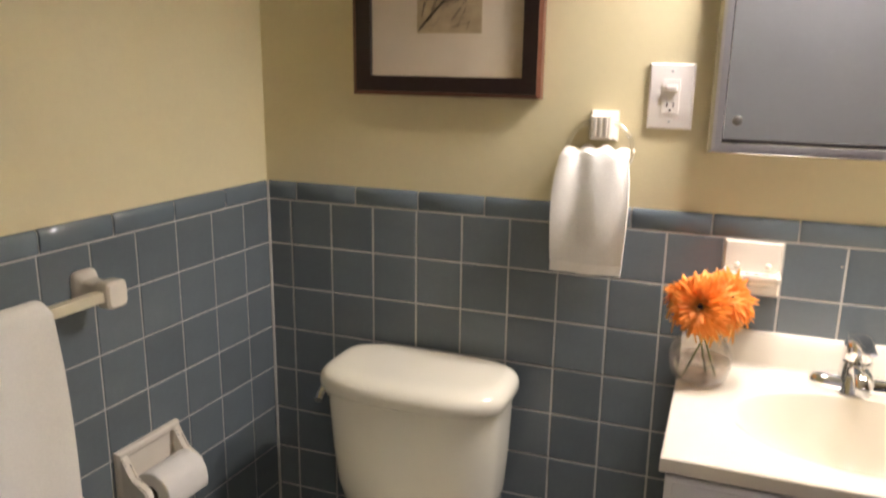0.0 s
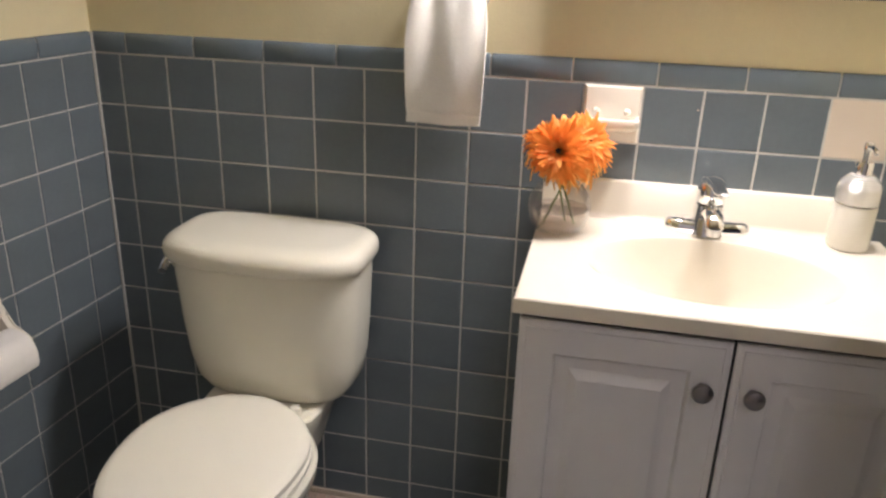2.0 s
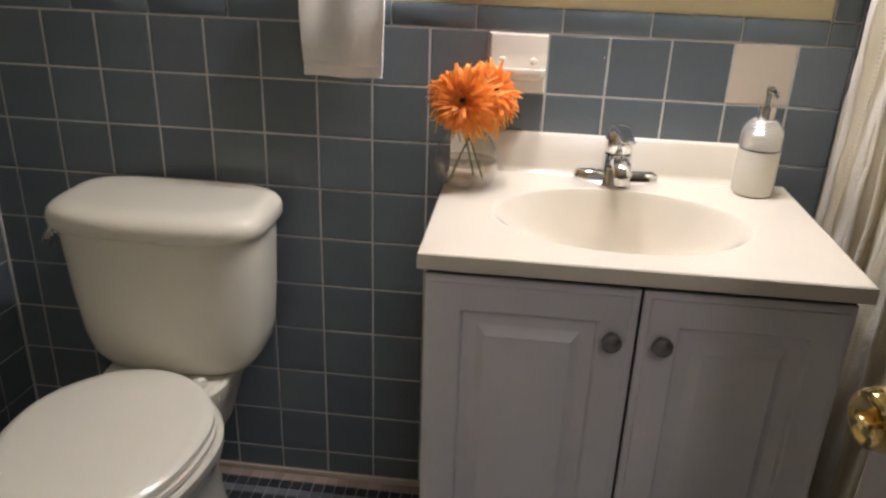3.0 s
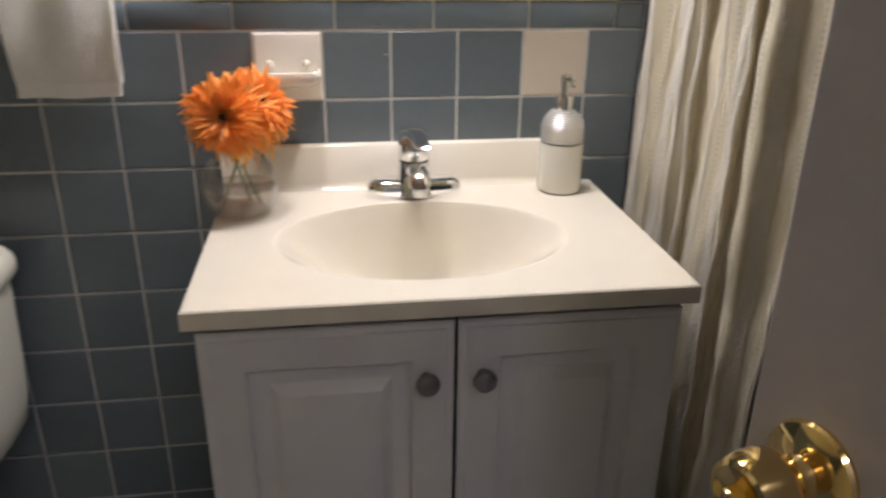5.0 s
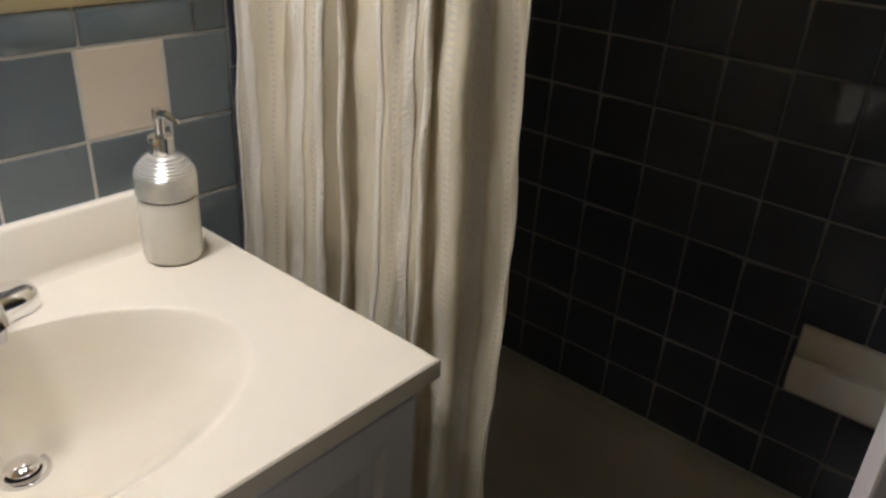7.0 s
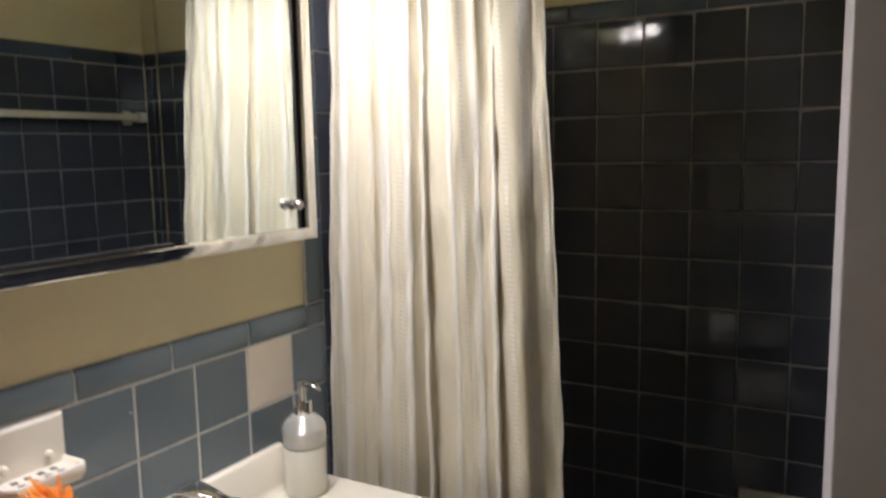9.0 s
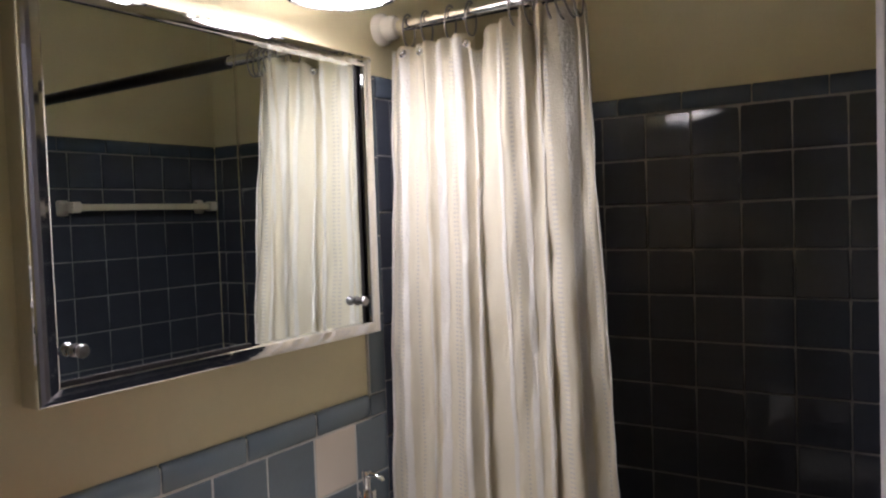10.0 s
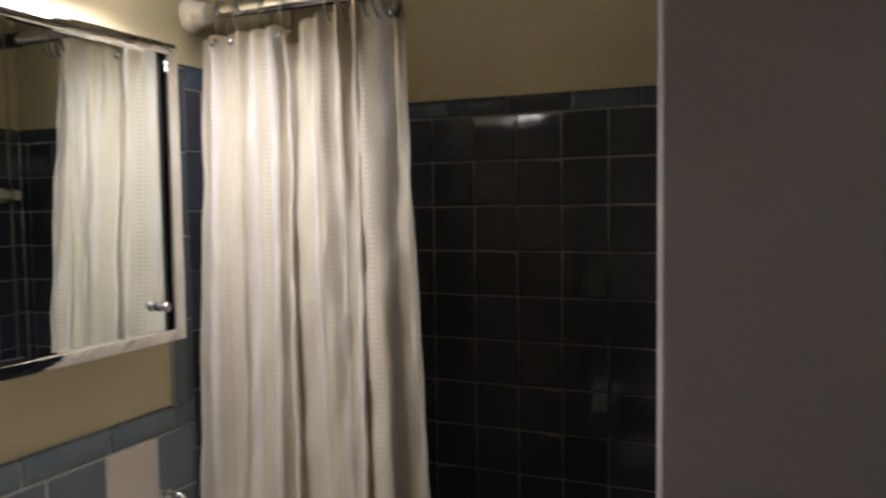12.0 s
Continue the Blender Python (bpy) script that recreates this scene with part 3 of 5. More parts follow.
def build_dispenser(x, y, z):
    d = thing("soap_dispenser", "white ceramic soap dispenser with ribbed silver shoulders", "soap dispenser", (x, y, z))
    part("base", lathe([(0.0, 0.0), (0.030, 0.0), (0.0345, 0.0025), (0.0362, 0.008), (0.0362, 0.083), (0.0356, 0.0865)], 40, pose(x, y, z), cap=(False, True)), WHITE_CERAMIC, d)
    prof = [(0.0350, 0.0870), (0.0350, 0.0885), (0.0366, 0.0895)]
    for i in range(14):
        h0 = 0.0900 + i * 0.00365
        r = 0.0370 if i < 7 else 0.0370 * math.cos((i - 6.5) / 7.0 * 1.02)
        prof += [(r - 0.0015, h0), (r - 0.0003, h0 + 0.0009), (r, h0 + 0.0017), (r - 0.0003, h0 + 0.0025), (r - 0.0015, h0 + 0.0034)]
    prof += [(0.0180, 0.1415), (0.0150, 0.1425), (0.0, 0.1425)]
    part("shoulder", lathe(prof, 40, pose(x, y, z), cap=(False, False)), SILVER_GLASS, d, "finely ribbed silvery upper half", angle=60)
    part("seam", lathe([(0.0352, 0.0862), (0.0352, 0.0888)], 40, pose(x, y, z), cap=(False, False)), DARK_METAL, d)
    d.scale.z = 0.965
    pump = part("collar", lathe([(0.0148, 0.139), (0.0152, 0.141), (0.0152, 0.163), (0.0140, 0.1650), (0.0, 0.1650)], 28, pose(x, y, z), cap=(True, False)), CHROME, d)
    part("pump_stem", lathe([(0.0062, 0.164), (0.0062, 0.184), (0.0074, 0.185), (0.0078, 0.196), (0.0066, 0.2000), (0.0, 0.2005)], 20, pose(x, y, z), cap=(True, False)), CHROME, pump)
    part("nozzle", tube([(x, y, z + 0.193), (x + 0.002, y - 0.020, z + 0.1935), (x + 0.003, y - 0.031, z + 0.190), (x + 0.003, y - 0.034, z + 0.186)], [0.0062, 0.0046, 0.0040, 0.0034], 14), CHROME, pump)


build_dispenser(1.542, -0.066, VZ)


def petal(bm, length, width, lift, curl, twist, m):
    """One narrow curved petal, three quads long, double-sided."""
    rows = []
    for k, w in ((0.0, 0.35), (0.35, 0.9), (0.75, 1.0), (1.0, 0.38)):
        s = length * k
        zz = lift * s - curl * s * s / max(length, 1e-6)
        for sgn in (-1, 0, 1):
            rows.append(m @ Vector((s, sgn * width * w / 2 + twist * k * width, zz + (0.12 * width * w if sgn == 0 else 0) * -1)))
    v = [bm.verts.new(p) for p in rows]
    for k in range(3):
        for j in range(2):
            a = 3 * k + j
            bm.faces.new((v[a], v[a + 1], v[a + 4], v[a + 3]))


def build_flower(parent, centre, facing, radius, seed):
    rng = random.Random(seed)
    up = Vector(facing).normalized()
    base = Matrix.Translation(centre) @ up.to_track_quat("Z", "Y").to_matrix().to_4x4()
    head = None
    for mat, rows, name in ((PETAL_TIP, ((1.02, 66, -0.30, 0.65), (1.0, 62, -0.05, 0.5)), "outer_petals"),
                            (PETAL, ((0.95, 70, 0.20, 0.35), (0.84, 68, 0.42, 0.3), (0.70, 62, 0.7, 0.3), (0.54, 56, 1.0, 0.4), (0.40, 48, 1.3, 0.5), (0.28, 34, 1.6, 0.6)), "inner_petals")):
        bm = bmesh.new()
        for size, count, lift, curl in rows:
            for i in range(count):
                a = 360 * (i + rng.uniform(-0.35, 0.35)) / count
                ln = radius * size * rng.uniform(0.72, 1.10)
                petal(bm, ln, radius * rng.uniform(0.075, 0.15), lift + rng.uniform(-0.25, 0.25), curl + rng.uniform(-0.2, 0.3), rng.uniform(-0.6, 0.6),
                      base @ pose(0, 0, 0.002, 0, 0, a) @ pose(0.10 * radius, 0, 0, rng.uniform(-35, 35), 0, 0))
        ob = part(name, bm, mat, parent if head is None else head, "fringed orange petals" if head is None else "")
        head = head or ob
    part("disc", lathe([(0.0, 0.006), (0.0045, 0.006), (0.004, 0.012), (0.0, 0.014)], 12, base, cap=(False, False)), DISC, head, "dark flower centre")


def build_vase(x, y, z):
    v = thing("vase", "small round clear glass vase with orange flowers", "vase", (x, y, z))
    outer = [(0.0, 0.0), (0.036, 0.0), (0.043, 0.003), (0.052, 0.016), (0.0575, 0.036), (0.0580, 0.052), (0.052, 0.071), (0.041, 0.086), (0.031, 0.096), (0.0300, 0.103), (0.033, 0.108)]
    inner = [(max(r - 0.0028, 0.0), h + 0.004 if i < 3 else h) for i, (r, h) in enumerate(outer)]
    part("glass_bowl", lathe(outer + inner[8:][::-1], 44, pose(x, y, z), cap=(False, False)), THIN_GLASS, v, angle=70)
    part("water", lathe([(0.0, 0.0045), (0.039, 0.0055), (0.048, 0.018), (0.0545, 0.038), (0.0545, 0.044), (0.0, 0.044)], 40, pose(x, y, z), cap=(False, False)), THIN_WATER, v, "water half way up, pale tint for refracted light")
    heads = (((x - 0.006, y - 0.040, z + 0.158), (-0.25, -0.95, 0.25), 0.058, 3), ((x + 0.040, y - 0.004, z + 0.170), (0.55, -0.45, 0.65), 0.058, 5), ((x - 0.030, y + 0.012, z + 0.172), (-0.45, 0.1, 0.9), 0.052, 8))
    for i, (c, facing, r, seed) in enumerate(heads):
        foot = (x + (0.030, -0.028, 0.012)[i], y + (0.006, -0.012, 0.024)[i], z + 0.010)
        c = Vector(c)
        part("stem", tube([foot, (Vector(foot) + c) / 2 * 0.5 + Vector((x, y, z + 0.085)) * 0.5, c - Vector(facing).normalized() * 0.004], 0.0019, 8), STEM, v, "thin green stem")
        build_flower(v, c, facing, r, seed)


build_vase(1.025, -0.125, VZ)

# ---- towel ring and hand towel ----
RX, RZ = 0.800, 1.263
ring_ = thing("towel_ring", "white ceramic towel ring holder with a clear ring", "towel ring", (RX, 0, RZ))
part("mount", loft([[(RX - a, y, RZ - b), (RX + a, y, RZ - b), (RX + a, y, RZ + b), (RX - a, y, RZ + b)] for a, b, y in ((0.027, 0.030, 0.005), (0.027, 0.030, -0.006), (0.024, 0.027, -0.009), (0.019, 0.021, -0.030), (0.0215, 0.0235, -0.038), (0.0215, 0.0235, -0.052), (0.018, 0.020, -0.056))]), CERAMIC, ring_, angle=20)
for dx in (-0.0105, 0.0, 0.0105):
    part("flute", box(RX + dx - 0.003, -0.058, RZ - 0.018, RX + dx + 0.003, -0.055, RZ + 0.018, 0.001), CERAMIC, ring_)
part("ring", tube([(RX + 0.064 * math.sin(a), -0.040 - 0.010 * (1 - math.cos(a)), RZ - 0.045 + 0.058 * math.cos(a)) for a in [2 * math.pi * i / 48 for i in range(48)]], 0.0042, 10, closed=True), CLEAR, ring_, "clear acrylic ring")


def cloth_sheet(point, nu, nv, thick):
    """A sheet of given thickness; point(u, v) gives its face, both from 0 to 1."""
    grid = [[Vector(point(i / nu, j / nv)) for i in range(nu + 1)] for j in range(nv + 1)]
    bm = bmesh.new()

    def normal(i, j):
        a = grid[j][min(i + 1, nu)] - grid[j][max(i - 1, 0)]
        b = grid[min(j + 1, nv)][i] - grid[max(j - 1, 0)][i]
        return a.cross(b).normalized()
    fr = [[bm.verts.new(grid[j][i]) for i in range(nu + 1)] for j in range(nv + 1)]
    bk = [[bm.verts.new(grid[j][i] - normal(i, j) * thick) for i in range(nu + 1)] for j in range(nv + 1)]
    for j in range(nv):
        for i in range(nu):
            bm.faces.new((fr[j][i], fr[j][i + 1], fr[j + 1][i + 1], fr[j + 1][i]))
            bm.faces.new((bk[j][i], bk[j + 1][i], bk[j + 1][i + 1], bk[j][i + 1]))
    edge = [(0, i) for i in range(nu)] + [(j, nu) for j in range(nv)] + [(nv, i) for i in range(nu, 0, -1)] + [(j, 0) for j in range(nv, 0, -1)]
    for (j0, i0), (j1, i1) in zip(edge, edge[1:] + edge[:1]):
        bm.faces.new((fr[j0][i0], bk[j0][i0], bk[j1][i1], fr[j1][i1]))
    return bm


def hand_towel(u, v):
    top = math.exp(-v * 6)
    half = 0.074 - 0.014 * top + 0.003 * math.sin(v * 4)
    x = RX - 0.006 + (u - 0.5) * 2 * half - 0.008 * v
    fold = 0.006 * top * math.sin(u * 15 + 0.6 + 2 * u * u) + 0.0045 * math.sin(u * 10 + 1.2 + v) * (1 - 0.5 * v) + 0.003 * math.sin(u * 5 + v * 6)
    bulge = 0.018 * math.sin(math.pi * min(v * 1.1, 1)) ** 0.6
    y = -0.058 - bulge - fold
    z = RZ - 0.043 - 0.252 * v - 0.008 * (1 - v) * (abs(u - 0.5) * 2) ** 2 + 0.004 * top * math.sin(u * 21 + 0.6)
    if v < 0.04:
        y += (0.04 - v) * 0.5
    return x, y, z


ht = thing("hand_towel", "white terry hand towel hanging folded from the ring", "towel", (RX, -0.05, 1.0))
part("front_layer", cloth_sheet(hand_towel, 48, 44, 0.006), TERRY, ht)
part("back_layer", cloth_sheet(lambda u, v: (lambda p: (RX - 0.002 + (p[0] - RX) * 0.92, min(p[1] + 0.042, -0.012) if v > 0.06 else p[1] + 0.012, p[2] + 0.012 * v))(hand_towel(u, v)), 30, 30, 0.005), TERRY, ht)
part("hem", cloth_sheet(lambda u, v: (lambda p: (p[0], p[1] - 0.0022, p[2]))(hand_towel(u, 0.925 + 0.03 * v)), 40, 2, 0.002), TERRY, ht, "woven hem band")

# ---- outlet ----
out_ = thing("outlet", "white wall plate with a receptacle and small switch", "outlet", (0.923, 0, 1.32))
ox, oz = 0.923, 1.323
part("plate", loft([[(ox - a, y, oz - b), (ox + a, y, oz - b), (ox + a, y, oz + b), (ox - a, y, oz + b)] for a, b, y in ((0.0425, 0.063, 0.0062), (0.0425, 0.063, 0.002), (0.0395, 0.060, -0.0015), (0.0375, 0.058, -0.002))]), PLASTIC, out_, angle=15)
part("receptacle", box(ox - 0.0165, -0.0045, oz - 0.033, ox + 0.0165, -0.0015, oz + 0.033, 0.001), PLASTIC, out_)
for dx in (-0.006, 0.006):
    part("slot", box(ox + dx - 0.0012, -0.0055, oz - 0.020, ox + dx + 0.0012, -0.0042, oz - 0.011), SLOT, out_)
part("ground_slot", lathe([(0.0, 0.0), (0.0026, 0.0), (0.0026, 0.0012), (0, 0.0012)], 12, pose(ox, -0.0044, oz - 0.026, 90), cap=(False, False)), SLOT, out_)
part("switch", box(ox - 0.010, -0.012, oz + 0.012, ox + 0.012, -0.004, oz + 0.022, 0.002), PLASTIC, out_)
for dz in (-0.048, 0.048):
    part("screw", lathe([(0.0, 0.001), (0.003, 0.0008), (0.0033, 0.0)], 12, pose(ox, -0.0015, oz + dz, 90), cap=(False, False)), STEEL, out_)

# ---- picture ----
PX0, PX1, PZ0, PZ1 = 0.246, 0.669, 1.311, 1.83
pic = thing("picture", "framed etching with a wide cream mat in a dark wooden frame", "picture", ((PX0 + PX1) / 2, 0, 1.55))


def frame_bar(w0, w1, y0, y1):
    """A mitred rectangular frame between two insets."""
    rings = [[(PX0 + w, y, PZ0 + w), (PX1 - w, y, PZ0 + w), (PX1 - w, y, PZ1 - w), (PX0 + w, y, PZ1 - w)] for w, y in ((w0, 0.004), (w0, y0), (w1, y1), (w1, 0.004))]
    return loft(rings, cap=(False, False))


fr = part("frame", frame_bar(0.0085, 0.041, -0.022, -0.017), FRAME_WOOD, pic, angle=20)
part("frame_edge", frame_bar(0.0, 0.0083, -0.018, -0.0225), FRAME_EDGE, pic, "red-brown outer moulding", angle=20)
part("mat", box(PX0 + 0.040, -0.006, PZ0 + 0.040, PX1 - 0.040, 0.004, PZ1 - 0.040), MAT_BOARD, pic)
pr = part("print", box(0.393, -0.0075, 1.441, 0.537, -0.0058, 1.66), PRINT, pic, "brown etching")
rngp = random.Random(4)
ink = bmesh.new()
for i in range(46):
    x0 = 0.398 + rngp.random() * 0.11
    z0 = 1.445 + rngp.random() * 0.17
    a = rngp.choice((50, 60, 70, 80, 20)) + rngp.uniform(-8, 8)
    ln = rngp.uniform(0.015, 0.04)
    merge(ink, box(0, -0.0006, -0.0005, ln, 0, rngp.uniform(0.0002, 0.0012)), Matrix.Translation((x0, -0.0076, z0)) @ pose(0, 0, 0, 0, -a, 0))
for k in range(12):
    merge(ink, box(0, -0.0006, -0.0012, 0.10, 0, 0.0012), Matrix.Translation((0.396 + 0.001 * k, -0.0076, 1.446 + 0.0013 * k)) @ pose(0, 0, 0, 0, -46, 0))
part("ink_lines", ink, INK, pr)
part("glass", box(PX0 + 0.039, -0.0125, PZ0 + 0.039, PX1 - 0.039, -0.0108, PZ1 - 0.039), material("picture_glass", (1, 1, 1), 0.02, transmission=1.0, ior=1.2), pic).visible_shadow = False

# ---- towel bar with bath towel ----
TBX, TBZ = 0.066, 0.975


def bar_post(parent, x, y, z, nx, ny, size=1.0):
    """A ceramic post: square foot on the wall, waisted arm, square end."""
    m = Matrix.Translation((x, y, z)) @ Vector((nx, ny, 0)).to_track_quat("Z", "X").to_matrix().to_4x4()
    rings = [[m @ Vector(p) for p in oval(0, 0, h, a * size, b * size, 5, 24)] for h, a, b in ((-0.004, 0.036, 0.027), (0.006, 0.036, 0.027), (0.012, 0.032, 0.024), (0.020, 0.022, 0.018), (0.040, 0.018, 0.017), (0.052, 0.022, 0.021), (0.058, 0.025, 0.023), (0.080, 0.025, 0.023), (0.085, 0.021, 0.019))]
    part("post", loft(rings), CERAMIC, parent)


tb = thing("towel_bar", "cream ceramic towel bar fixed to the tiled wall", "towel bar", (0, -0.9, TBZ))
bar_post(tb, 0, -0.585, TBZ, 1, 0)
bar_post(tb, 0, -1.20, TBZ, 1, 0)
part("bar", box(TBX - 0.0095, -1.19, TBZ - 0.0095, TBX + 0.0095, -0.592, TBZ + 0.0095, 0.001), material("cream_bar", (0.66, 0.60, 0.44), 0.35), tb, "square cream bar")


def bath_towel(u, v):
    y = -0.724 - 0.40 * u - 0.004 * math.sin(9 * v)
    s = (v - 0.38) * 1.0                     # drop on the room side above 0
    wob = 0.006 * math.sin(u * 9 + v * 5) + 0.004 * math.sin(u * 17 - v * 9 + 1)
    if abs(s) < 0.04:
        a = s / 0.04 * math.pi / 2
        return TBX + 0.024 * math.sin(a), y, TBZ + 0.012 + 0.016 * math.cos(a)
    if s > 0:
        return TBX + 0.024 + wob + 0.07 * min(s, 0.6), y + 0.02 * s, TBZ + 0.012 - (s - 0.04)
    return TBX - 0.024 - 0.2 * wob, y, TBZ + 0.012 - (-s - 0.04)


bt = thing("bath_towel", "white terry bath towel folded over the bar", "towel", (TBX, -0.92, TBZ))
part("cloth", cloth_sheet(bath_towel, 36, 90, 0.010), TERRY, bt)
part("hem", cloth_sheet(lambda u, v: (lambda p: (p[0] + 0.003, p[1], p[2]))(bath_towel(u, 0.745 + 0.022 * v)), 30, 2, 0.003), TERRY, bt, "woven hem band")

# ---- paper holder ----
ph = thing("paper_holder", "cream ceramic toilet paper holder on the tiled wall", "paper holder", (0, -0.46, 0.55))
HY0, HY1, HZ0, HZ1 = -0.557, -0.387, 0.484, 0.631
part("back_plate", loft([[(x, HY0 + i, HZ0 + i), (x, HY1 - i, HZ0 + i), (x, HY1 - i, HZ1 - i), (x, HY0 + i, HZ1 - i)] for i, x in ((0, -0.004), (0, 0.008), (0.004, 0.014), (0.012, 0.015), (0.016, 0.008), (0.02, 0.006))]), CERAMIC, ph, angle=25)
for y0 in (HY0 + 0.004, HY1 - 0.022):
    prof = [(0.010, HZ1 - 0.004), (0.018, HZ1 - 0.012), (0.024, HZ1 - 0.035), (0.036, HZ1 - 0.055), (0.060, HZ1 - 0.062), (0.074, HZ1 - 0.072), (0.078, HZ1 - 0.090), (0.070, HZ1 - 0.106), (0.052, HZ1 - 0.112), (0.036, HZ1 - 0.122), (0.022, HZ1 - 0.145), (0.010, HZ1 - 0.156)]
    arm = loft([[(x, y, z) for x, z in prof] for y in (y0, y0 + 0.018)])
    bmesh.ops.bevel(arm, geom=list(arm.edges), offset=0.003, segments=2, affect="EDGES")
    part("arm", arm, CERAMIC, ph)
roll = thing("toilet_paper", "white toilet paper roll hanging in the holder", "toilet paper", (0.062, -0.46, 0.55))
ry0, ry1 = HY0 + 0.030, HY1 - 0.030
mroll = Matrix.Translation((0.060, ry0, HZ1 - 0.090)) @ pose(0, 0, 0, -90, 0, 0)
L = ry1 - ry0
part("paper", lathe([(0.018, 0.0), (0.0435, 0.0), (0.0455, 0.002), (0.0455, L - 0.002), (0.0435, L), (0.018, L), (0.018, 0.0)], 48, mroll, cap=(False, False)), PAPER, roll)
# near-black capped plug paints the shade inside the hollow roll
part("core", lathe([(0.0179, 0.001), (0.0179, L - 0.001)], 32, mroll, cap=(True, True)), CORE_SHADE, roll)
flap_z = HZ1 - 0.090
part("loose_sheet", cloth_sheet(lambda u, v: (0.060 + 0.0465 * math.cos(0.9 - 1.5 * v) + 0.010 * max(0, v - 0.6), ry0 + 0.001 + (L - 0.002) * u, flap_z + 0.0465 * math.sin(0.9 - 1.5 * v)), 6, 14, 0.0008), PAPER, roll)


# ---- ceramic soap dish in the wainscot ----
def build_soap_dish():
    x0, z1 = X1 + 9 * P, ZROW
    x1, z0 = x0 + P, z1 - P
    s = thing("soap_dish", "cream ceramic soap dish set into the tiled wall", "soap dish", ((x0 + x1) / 2, 0, z0))
    g = 0.0015
    part("back_plate", loft([[(x0 + g + i, y, z0 + g + i), (x1 - g - i, y, z0 + g + i), (x1 - g - i, y, z1 - g - i), (x0 + g + i, y, z1 - g - i)] for i, y in ((0, 0.006), (0, -0.004), (0.003, -0.008), (0.006, -0.009))]), CERAMIC, s, angle=20)
    zt = z0 + 0.048
    tray = loft([[(x0 + 0.003 + i, -0.008, z), (x0 + 0.003 + i, -0.046 + i, z), (x0 + 0.012 + i, -0.058 + i, z), (x1 - 0.012 - i, -0.058 + i, z), (x1 - 0.003 - i, -0.046 + i, z), (x1 - 0.003 - i, -0.008, z)]
                 for i, z in ((0.014, zt - 0.020), (0.004, zt - 0.014), (0.0, zt - 0.006), (0.0, zt + 0.002), (0.0015, zt + 0.0045), (0.0045, zt + 0.0045), (0.008, zt), (0.012, zt - 0.002))])
    tray_ob = part("tray", tray, CERAMIC, s, angle=40)
    for i in range(4):
        for j in range(2):
            part("drain_hole", lathe([(0.0, 0.0008), (0.0045, 0.0006), (0.005, 0.0)], 12, pose(x0 + 0.030 + 0.0165 * i, -0.022 - 0.016 * j, zt - 0.002), cap=(False, False)), SLOT, tray_ob)
    for xx in (x0 + 0.026, x1 - 0.026):
        part("stud", lathe([(0.0, 0.005), (0.004, 0.004), (0.0065, 0.0)], 16, pose(xx, -0.009, z0 + 0.060, 90), cap=(False, False)), CERAMIC, s)


build_soap_dish()


# ---- mirror cabinet ----
MX0, MX1, MZ0, MZ1, MY = 0.998, 1.640, 1.222, 1.727, -0.034
cabm = thing("mirror_cabinet", "chrome-framed medicine cabinet with two sliding mirrors", "mirror cabinet", ((MX0 + MX1) / 2, 0, MZ0))
part("box", box(MX0 + 0.006, -0.018, MZ0 + 0.006, MX1 - 0.006, 0.0058, MZ1 - 0.006), DARK_METAL, cabm)
FW = 0.028


def frame_side(a, b, c, d):
    """A chrome bar with mitred ends and a rolled section; a-b is the outer edge, d-c the inner one."""
    a, b, c, d = (Vector((p[0], 0, p[1])) for p in (a, b, c, d))
    sect = ((0.0, 0.004), (0.0, -0.030), (0.04, -0.0330), (0.12, -0.0344), (0.30, -0.0348), (0.5, -0.0350), (0.72, -0.0349), (0.90, -0.0346), (0.97, -0.0335), (1.0, -0.030), (1.0, -0.020))
    return loft([[p + (q - p) * k + Vector((0, y, 0)) for k, y in sect] for p, q in ((a, d), (b, c))], cap=(True, True))


o = [(MX0, MZ0), (MX1, MZ0), (MX1, MZ1), (MX0, MZ1)]
i_ = [(MX0 + FW, MZ0 + FW * 0.75), (MX1 - FW, MZ0 + FW * 0.75), (MX1 - FW, MZ1 - FW * 0.75), (MX0 + FW, MZ1 - FW * 0.75)]
for k in range(4):
    part("frame_bar", frame_side(o[k], o[(k + 1) % 4], i_[(k + 1) % 4], i_[k]), WORN_CHROME, cabm, smooth=False)
SEAM = 1.320
m1 = part("mirror_door", box(MX0 + FW - 0.003, -0.0290, MZ0 + 0.020, SEAM, -0.0250, MZ1 - FW * 0.75 + 0.004, 0.0006), MIRROR, cabm, "sliding mirror glass")
m2 = part("mirror_door", box(SEAM - 0.02, -0.0235, MZ0 + 0.020, MX1 - FW - 0.012, -0.0200, MZ1 - FW * 0.75 + 0.004, 0.0006), MIRROR, cabm, "sliding mirror glass")
part("edge_strip", box(SEAM - 0.0020, -0.0302, MZ0 + 0.022, SEAM + 0.0025, -0.0245, MZ1 - FW * 0.75 + 0.003), WORN_CHROME, m1)
part("edge_strip", box(MX1 - FW - 0.012, -0.0245, MZ0 + 0.022, MX1 - FW - 0.006, -0.0190, MZ1 - FW * 0.75 + 0.003), DARK_METAL, m2)
for mm, kx in ((m1, MX0 + FW + 0.022), (m2, MX1 - FW - 0.026)):
    part("knob", lathe([(0.0, 0.0), (0.0085, 0.0), (0.0085, 0.002), (0.0045, 0.004), (0.0045, 0.009), (0.0080, 0.013), (0.0090, 0.017), (0.0070, 0.021), (0.0, 0.0225)], 20,
                       pose(kx, -0.029 if mm == m1 else -0.0235, MZ0 + 0.062, 90), cap=(False, False)), NICKEL, mm)
